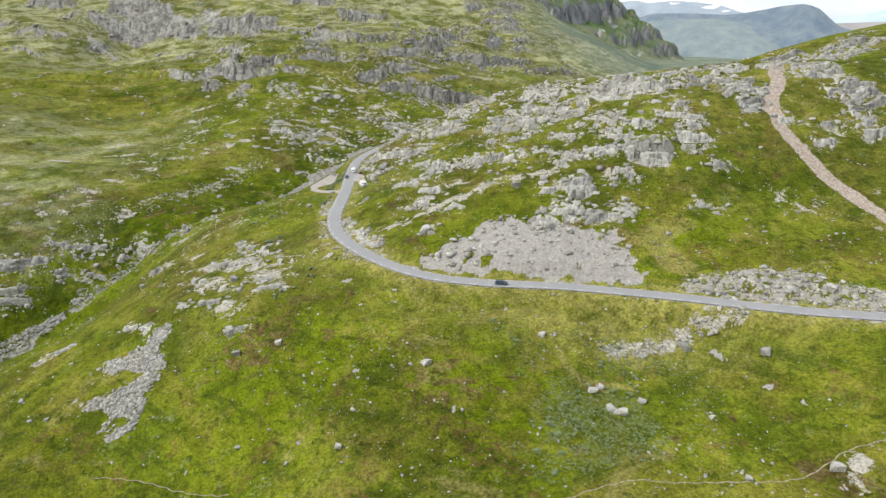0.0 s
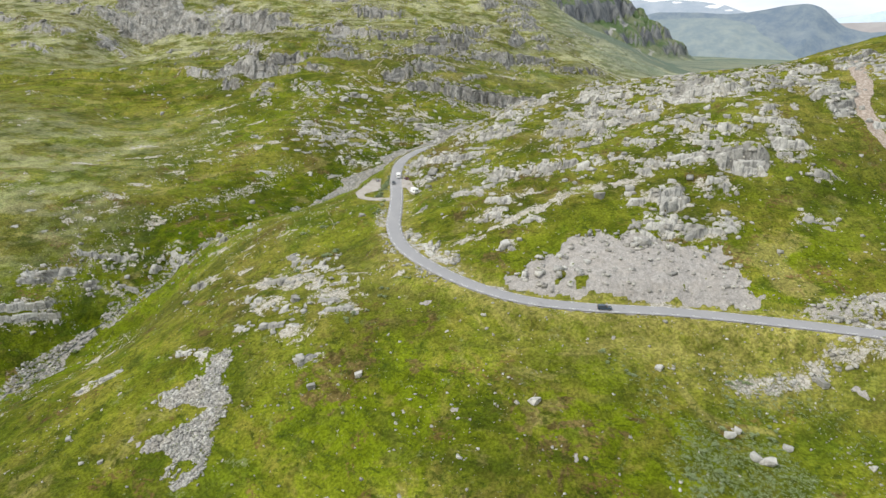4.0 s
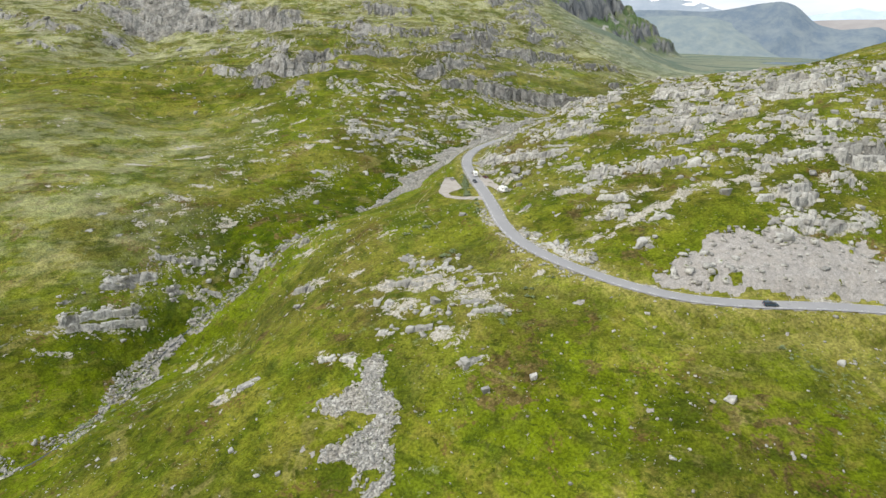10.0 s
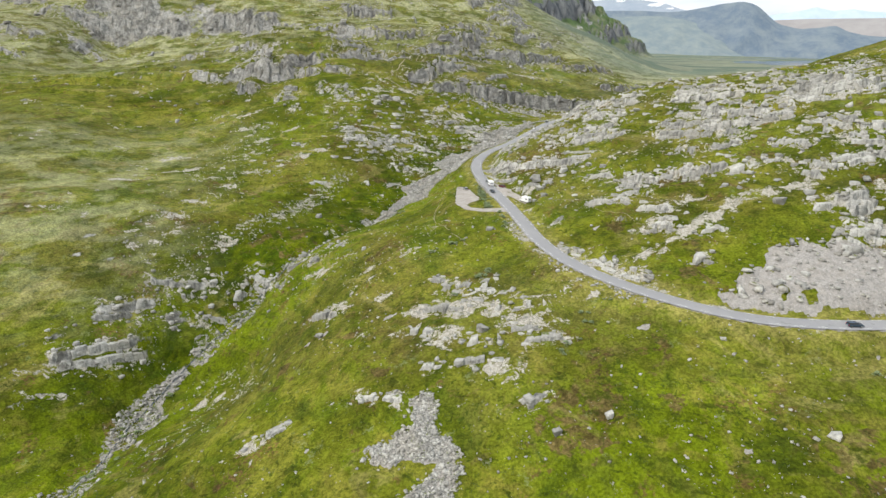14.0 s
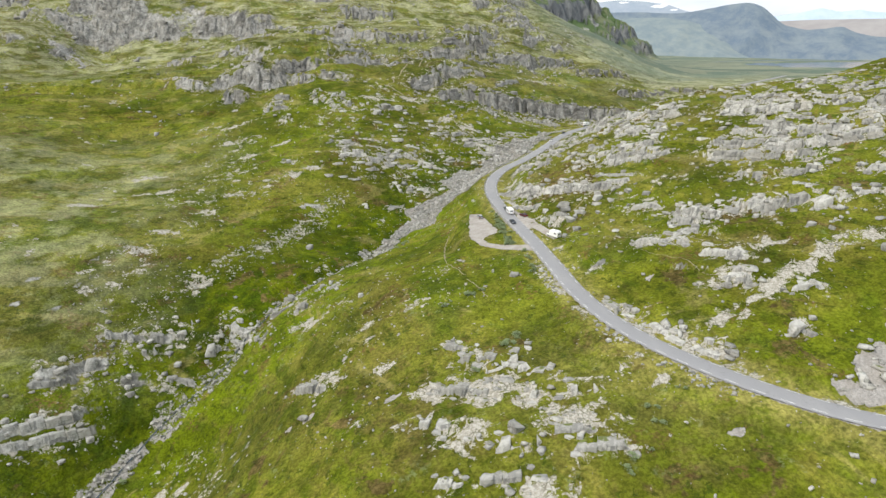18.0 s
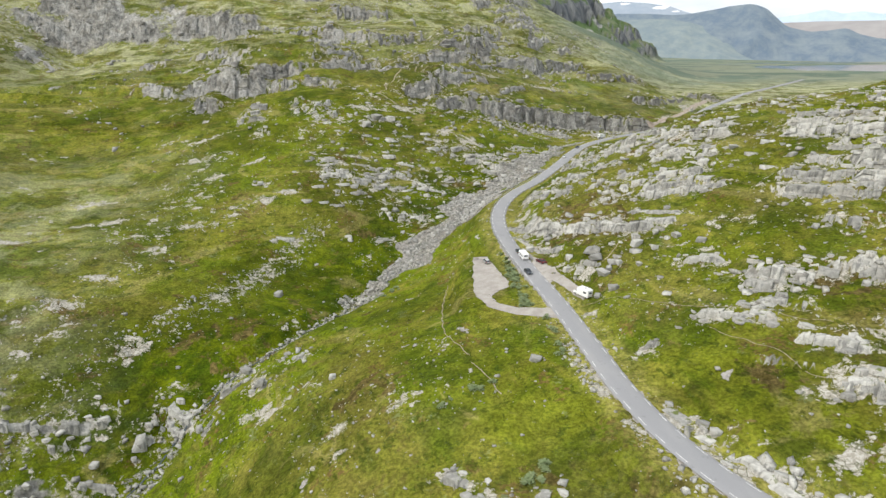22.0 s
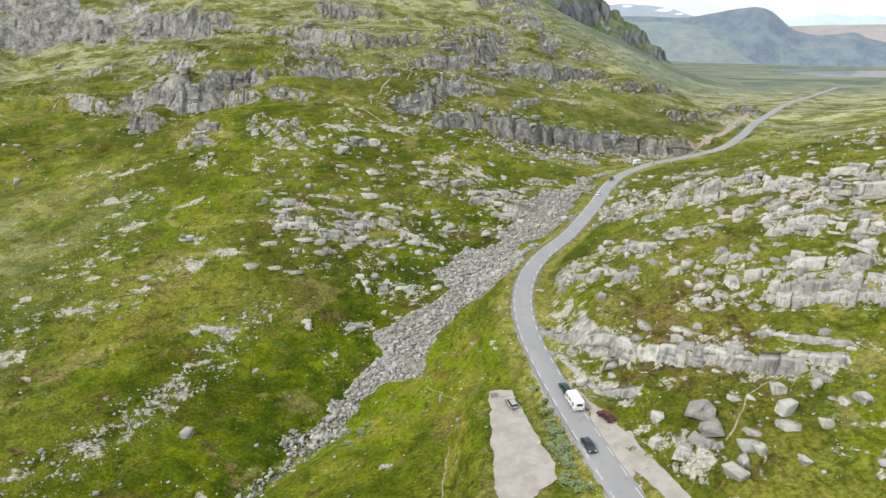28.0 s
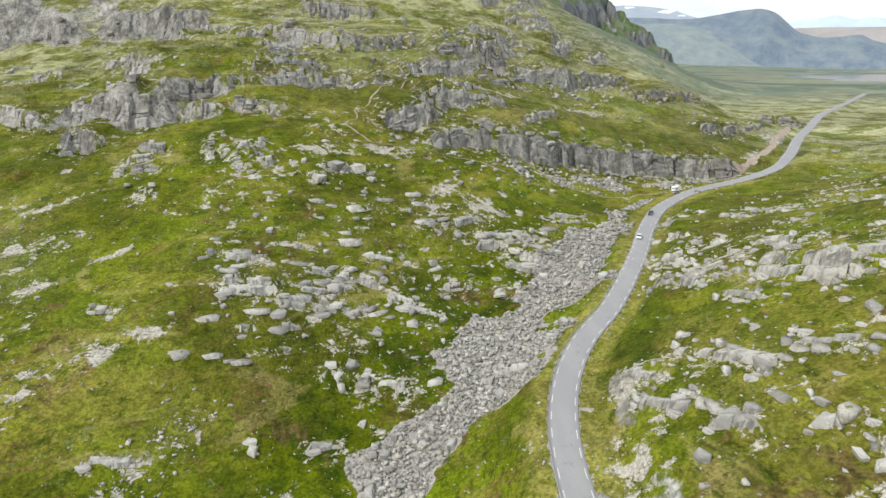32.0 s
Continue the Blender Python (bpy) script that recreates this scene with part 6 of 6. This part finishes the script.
def camper(m, label):
    ob = thing("camper_van", m, label, "camper van")
    part("body", profile_bm([(1.55, 0.42), (1.75, 1.15), (1.55, 2.55), (1.15, 2.82), (-2.75, 2.86), (-3.05, 2.55), (-3.10, 0.50)], 1.12, 0.05, 0.09), WHITE_PANEL, ob)
    part("cab", profile_bm([(1.45, 0.42), (1.45, 1.95), (1.85, 1.90), (2.45, 1.22), (3.02, 1.05), (3.08, 0.45)], 0.98, 0.12, 0.06), WHITE_PANEL, ob)
    part("windscreen", profile_bm([(1.80, 1.86), (1.88, 1.88), (2.46, 1.26), (2.36, 1.24)], 0.86, 0.02, 0.015), GLASS, ob, "dark windscreen")
    for s in (-1, 1):
        part("cab_window", box_bm(1.65, 2.15, s * 0.93 - 0.03, s * 0.93 + 0.03, 1.25, 1.72, 0.015), GLASS, ob, "dark cab window")
        part("window", box_bm(-2.3, -1.2, s * 1.12 - 0.02, s * 1.12 + 0.02, 1.55, 2.10, 0.015), GLASS, ob, "dark side window")
        part("headlight", box_bm(2.98, 3.10, s * 0.72 - 0.14, s * 0.72 + 0.14, 0.72, 0.95, 0.03), LAMP_CLEAR, ob, "clear headlight")
        part("taillight", box_bm(-3.13, -3.02, s * 0.95 - 0.08, s * 0.95 + 0.08, 0.75, 1.15, 0.02), LAMP_RED, ob, "red taillight")
        for x in (2.15, -1.75):
            wheel(ob, x, s * 0.92, 0.34)
    part("rear_window", box_bm(-3.10, -3.00, -0.6, 0.6, 1.6, 2.1, 0.02), GLASS, ob, "dark rear window")
    part("roof_hatch", box_bm(-1.4, -0.8, -0.3, 0.3, 2.84, 2.94, 0.03), RIM, ob)
    return ob


def road_pose(x, y, side, back=False, up=0.07):
    """A pose on the road near x, y; side: metres right of the middle for one who goes north."""
    d = float(road_dist[np.argmin(np.hypot(road_fine[:, 0] - x, road_fine[:, 1] - y))])
    (px, py, pz), bearing = on_road(d)
    c, s = math.cos(radians(bearing)), math.sin(radians(bearing))
    return pose(px + s * side, py - c * side, pz + up, 0, 0, bearing + (180 if back else 0))


def ground_pose(x, y, bearing, up=0.12):
    return pose(x, y, float(ground_z(x, y)) + up, 0, 0, bearing)


caravan(road_pose(-53.5, 364, 1.35))
car(road_pose(-54.5, 371.2, 1.35), PAINTS["green"], "dark green estate car towing a white caravan", True)
car(road_pose(-54.2, 350, -1.35, True), PAINTS["slate"], "dark grey hatchback on the asphalt road")
car(ground_pose(-66.0, 371.5, 98), PAINTS["silver"], "silver estate car parked on pale gravel", True)
car(ground_pose(-48.7, 358.5, 112, 0.15), PAINTS["maroon"], "dark red car parked in the gravel layby")
camper(ground_pose(-43.4, 328.0, 118, 0.15), "white camper van parked in the gravel layby")
car(road_pose(20.5, 193.5, -1.35, True), PAINTS["blue"], "blue-grey car on the road below the gravel cut", True)
camper(ground_pose(61, 606.5, 25, 0.1), "white camper van stopped beside the far road")
car(ground_pose(58, 602, 30, 0.1), PAINTS["silver"], "silver car stopped beside the far road")
car(road_pose(30.5, 565, -1.35, True), PAINTS["slate"], "dark grey car on the far stretch of road", True)
car(road_pose(10, 535.4, -1.35, True), PAINTS["white"], "white car on the far stretch of road")


def picnic_table(m):
    ob = thing("picnic_table", m, "grey weathered wooden picnic table with two benches", "table")
    for k in range(5):
        part("plank", box_bm(-0.9, 0.9, -0.38 + 0.155 * k, -0.24 + 0.155 * k, 0.70, 0.745, 0.006), WOOD, ob)
    for s in (-1, 1):
        bench = part("bench", box_bm(-0.9, 0.9, s * 0.72 - 0.14, s * 0.72 + 0.14, 0.42, 0.465, 0.006), WOOD, ob)
        part("support", box_bm(-0.66, -0.60, s * 0.72 - 0.08, s * 0.72 + 0.08, 0, 0.42), WOOD, bench)
        part("leg", box_bm(s * 0.65 - 0.03, s * 0.65 + 0.03, -0.75, 0.75, 0.34, 0.42), WOOD, ob)
        part("leg", box_bm(s * 0.65 - 0.03, s * 0.65 + 0.03, -0.12, 0.12, 0, 0.70), WOOD, ob)
    return ob


picnic_table(ground_pose(-69.2, 376.8, 5, 0.1))

# ---- shrubs ----
def shrub_mesh(name, seed, leaves, material, high=0.75):
    """A low bush of many small leaf sprays on short twigs."""
    r = np.random.RandomState(seed)
    pts, tris = [], []
    lobes = r.uniform(-0.42, 0.42, (6, 2))
    for k in range(leaves):
        cx, cy = lobes[r.randint(6)] + r.normal(0, 0.17, 2)
        d = math.hypot(cx, cy)
        cz = max(0.04, high * (1 - 1.1 * d * d) * r.uniform(0.35, 1.0))
        a, tilt, size = r.uniform(0, 6.283), r.uniform(-0.9, 0.9), r.uniform(0.06, 0.15)
        u = np.array([math.cos(a), math.sin(a), tilt * 0.6]) * size
        v = np.array([-math.sin(a), math.cos(a), r.uniform(-0.7, 0.7)]) * size * 0.7
        c = np.array([cx, cy, cz])
        base = len(pts)
        pts += [c - u, c + v, c + u, c - v]
        tris.append((base, base + 1, base + 2, base + 3))
    for k in range(7):
        a = k * 0.9 + r.rand()
        tip = np.array([0.4 * math.cos(a), 0.4 * math.sin(a), high * 0.6])
        side = np.array([-math.sin(a), math.cos(a), 0]) * 0.02
        base = len(pts)
        pts += [-side, side, tip + side * 0.4, tip - side * 0.4]
        tris.append((base, base + 1, base + 2, base + 3))
    mesh = sheet(bpy.data.meshes.new(name), np.array(pts), np.array(tris))
    mesh.materials.append(material)
    return mesh


WILLOWS = [shrub_mesh("willow_shrub", 60 + k, 170, WILLOW) for k in range(5)]
WILLOW_BANDS = [(-61.5, 326, -58.5, 374, 1.8, 70), (-66, 322, -59, 327, 1.5, 12), (26, 132, 60, 168, 9, 60), (-88, 248, -72, 262, 4, 8), (-60, 205, -40, 222, 4, 10), (-215, 225, -205, 285, 4, 14), (112, 172, 100, 176, 3, 8), (-60, 292, -58, 318, 2, 8), (-92, 286, -80, 290, 3, 8), (-108, 384, -95, 392, 4, 8), (10, 186, 22, 170, 3, 9)]
pick = random.Random(77)
for x0, y0, x1, y1, spread, count in WILLOW_BANDS:
    for k in range(count):
        u = pick.random()
        x, y = x0 + (x1 - x0) * u + pick.gauss(0, spread * 0.5), y0 + (y1 - y0) * u + pick.gauss(0, spread * 0.5)
        if near_line(np.array([x]), np.array([y]), road)[0][0] < 4.2 or inside(x, y, CAR_PARK):
            continue
        size = pick.uniform(1.0, 2.6) * (0.8 if x > 10 else 1)
        ob = new("willow_shrub", pick.choice(WILLOWS))
        ob.matrix_basis = pose(x, y, float(ground_z(x, y)) - 0.08, 0, 0, pick.uniform(0, 360)) @ Matrix.Diagonal((size, size * pick.uniform(0.7, 1.0), size * 0.62, 1))
        tagged(ob, "low grey-green willow shrub growing in the grass", "shrub", "willow shrubs")


def thicket(name, x, y, size, shape, material, label, seed):
    """Many small plants as one mesh."""
    r = np.random.RandomState(seed)
    v = np.empty(len(shape.vertices) * 3, np.float32)
    shape.vertices.foreach_get("co", v)
    v = v.reshape(-1, 3)
    f = np.array([p.vertices[:] for p in shape.polygons])
    a, z = r.uniform(0, 6.283, len(x)), ground_z(x, y)
    px, py = v[None, :, 0] * size[:, None], v[None, :, 1] * size[:, None]
    wx, wy = px * np.cos(a)[:, None] - py * np.sin(a)[:, None] + x[:, None], px * np.sin(a)[:, None] + py * np.cos(a)[:, None] + y[:, None]
    wz = v[None, :, 2] * size[:, None] * 0.6 + z[:, None] - 0.05
    mesh = sheet(bpy.data.meshes.new(name), np.stack([wx, wy, wz], -1).reshape(-1, 3), (f[None] + (np.arange(len(x)) * len(v))[:, None, None]).reshape(-1, 4))
    mesh.materials.append(material)
    return tagged(new(name, mesh), label, "plants", kind="stuff")


scrub = shrub_mesh("scrub", 88, 16, WILLOW, 0.5)
sx, sy = scatter(16000, 15, 80, 115, 178, lambda x, y: 0.75 * fade(0.44, 0.60, fractal(x + 40, y, 13, 4)) * np.clip(mount(x, y, 44, 148, 17, 13, 1.3, 40), 0, 1), 86)
thicket("willow_scrub", sx, sy, sizes(len(sx), 0.5, 1.3, 1.6, 87), scrub, WILLOW, "spreading patch of low grey-green willow scrub", 89)
clump = shrub_mesh("clump", 81, 13, DWARF, 0.5)
tx, ty = scatter(90000, -235, 150, 105, 545, lambda x, y: (0.03 + 0.36 * fade(0.50, 0.66, fractal(x + 500, y, 22, 4)) + 0.10 * fade(13, 6, near_line(x, y, road)[0])) * (field_at(gravel, x, y) < 0.2) * (near_line(x, y, road)[0] > 4), 82)
thicket("dwarf_birch", tx, ty, sizes(len(tx), 0.4, 1.5, 2.2, 83), clump, DWARF, "patches of low dark green dwarf birch", 84)

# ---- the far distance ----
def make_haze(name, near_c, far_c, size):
    """Mountains seen through kilometres of air: a plain glowing backdrop with the haze in its colour."""
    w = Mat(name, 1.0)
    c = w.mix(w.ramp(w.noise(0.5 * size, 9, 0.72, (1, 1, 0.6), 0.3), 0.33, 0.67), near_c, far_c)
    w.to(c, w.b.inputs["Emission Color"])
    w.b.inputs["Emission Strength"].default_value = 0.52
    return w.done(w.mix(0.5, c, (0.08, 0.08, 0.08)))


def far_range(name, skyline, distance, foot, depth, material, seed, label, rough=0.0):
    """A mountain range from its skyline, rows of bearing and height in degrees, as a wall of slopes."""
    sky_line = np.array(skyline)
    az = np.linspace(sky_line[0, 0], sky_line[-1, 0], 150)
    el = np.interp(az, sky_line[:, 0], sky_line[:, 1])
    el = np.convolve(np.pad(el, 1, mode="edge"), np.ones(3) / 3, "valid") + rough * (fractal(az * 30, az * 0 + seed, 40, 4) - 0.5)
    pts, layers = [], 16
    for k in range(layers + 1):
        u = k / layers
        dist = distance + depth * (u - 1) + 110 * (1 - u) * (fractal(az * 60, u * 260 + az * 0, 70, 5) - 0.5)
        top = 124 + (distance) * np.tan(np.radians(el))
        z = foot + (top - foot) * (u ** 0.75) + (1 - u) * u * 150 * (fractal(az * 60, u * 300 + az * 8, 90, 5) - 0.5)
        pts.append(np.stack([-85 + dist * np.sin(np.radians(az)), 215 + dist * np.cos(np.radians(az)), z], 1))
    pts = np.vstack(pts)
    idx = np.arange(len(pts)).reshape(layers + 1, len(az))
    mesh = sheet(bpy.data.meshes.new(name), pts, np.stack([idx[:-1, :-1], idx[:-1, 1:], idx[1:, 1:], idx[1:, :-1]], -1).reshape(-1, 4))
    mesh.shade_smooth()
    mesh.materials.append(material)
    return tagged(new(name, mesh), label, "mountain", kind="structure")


DOME_SKY = [(10, 1.4), (16, 1.5), (18.6, 1.77), (19.7, 2.1), (22.7, 2.06), (25.3, 1.92), (27.1, 2.05), (29.1, 2.43), (31.1, 2.62), (32.1, 2.30), (33.0, 1.5), (33.7, 0.87), (35.3, 0.44), (36.7, 0.54), (37.8, 0.76), (38.5, 0.28), (39.9, -0.05), (44, -0.3), (50, -0.4)]
SNOW_SKY = [(12, 2.6), (16, 3.0), (18, 3.12), (19, 2.9), (20.8, 3.06), (22.6, 2.93), (24.8, 2.62), (26, 2.2), (28, 1.6), (32, 1.0)]
PALE_SKY = [(30, 1.3), (33.4, 1.58), (35.1, 1.75), (36.1, 2.0), (37.2, 1.78), (38.6, 1.83), (39.6, 1.65), (43, 1.5), (48, 1.7), (54, 1.2)]
PLATEAU_SKY = [(28, 1.0), (33, 1.15), (36, 1.22), (40, 1.2), (46, 1.25), (55, 1.0)]
SHOULDER_SKY = [(8, 1.25), (14, 1.3), (18, 1.42), (22, 1.60), (24.5, 1.62), (26.5, 1.35), (28.3, 0.75), (30, 0.1), (32, -1.2), (34, -2.6)]
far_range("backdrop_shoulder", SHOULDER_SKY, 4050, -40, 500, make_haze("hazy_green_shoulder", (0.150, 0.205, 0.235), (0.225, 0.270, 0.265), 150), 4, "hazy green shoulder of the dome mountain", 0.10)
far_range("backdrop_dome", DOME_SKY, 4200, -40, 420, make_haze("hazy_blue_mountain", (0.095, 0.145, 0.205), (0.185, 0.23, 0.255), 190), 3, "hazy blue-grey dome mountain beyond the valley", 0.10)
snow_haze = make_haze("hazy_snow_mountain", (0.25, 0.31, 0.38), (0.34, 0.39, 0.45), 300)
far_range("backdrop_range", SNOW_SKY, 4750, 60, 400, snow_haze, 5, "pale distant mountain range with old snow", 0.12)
far_range("backdrop_peaks", PALE_SKY, 4800, 60, 250, make_haze("palest_hazy_mountain", (0.42, 0.54, 0.68), (0.52, 0.61, 0.72), 300), 7, "pale blue peaks on the horizon", 0.25)
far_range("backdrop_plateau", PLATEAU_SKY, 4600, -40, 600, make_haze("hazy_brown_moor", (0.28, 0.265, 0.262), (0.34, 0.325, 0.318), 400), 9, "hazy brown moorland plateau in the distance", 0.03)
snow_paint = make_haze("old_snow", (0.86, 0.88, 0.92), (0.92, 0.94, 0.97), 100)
for az, el, wide, high in ((24.2, 2.52, 0.75, 0.20), (21.2, 2.86, 0.5, 0.10), (25.3, 2.2, 0.4, 0.08)):
    bm = bmesh.new()
    r = random.Random(int(az * 10))
    ring = []
    for k in range(22):
        a = k / 22 * 6.283
        reach = r.uniform(0.6, 1.05)
        b, e = az + wide * reach * math.cos(a) + 0.3 * high * math.sin(a), el + high * reach * math.sin(a)
        ring.append(bm.verts.new((-85 + 4330 * math.sin(radians(b)), 215 + 4330 * math.cos(radians(b)), 124 + 4330 * math.tan(radians(e)))))
    bm.faces.new(ring)
    tagged(part("backdrop_snowfield", bm, snow_paint), "white patch of old snow on the far range", "snow", kind="structure")

water = Mat("lake_water", 0.05)
water.b.inputs["Specular IOR Level"].default_value = 0.5
WATER = water.done(water.mix(water.noise(40, 3), (0.04, 0.055, 0.065), (0.06, 0.075, 0.085)))
bm = bmesh.new()
bm.faces.new([bm.verts.new((LAKE[0] + 1.6 * LAKE[2] * math.cos(a), LAKE[1] + 1.6 * LAKE[3] * math.sin(a), 60.6)) for a in np.linspace(0, 6.283, 64, endpoint=False)])
tagged(part("water_lake", bm, WATER), "calm lake mirroring the white sky", "lake", kind="structure")
water_line = stream[(stream[:, 1] > 205) & (stream[:, 1] < 420)]
ribbon("water_stream", draped(water_line, 0.12), (-0.3, 0, 0.3), (0, 0, 0), WATER, label="narrow mountain stream between stones", category="stream", kind="structure")
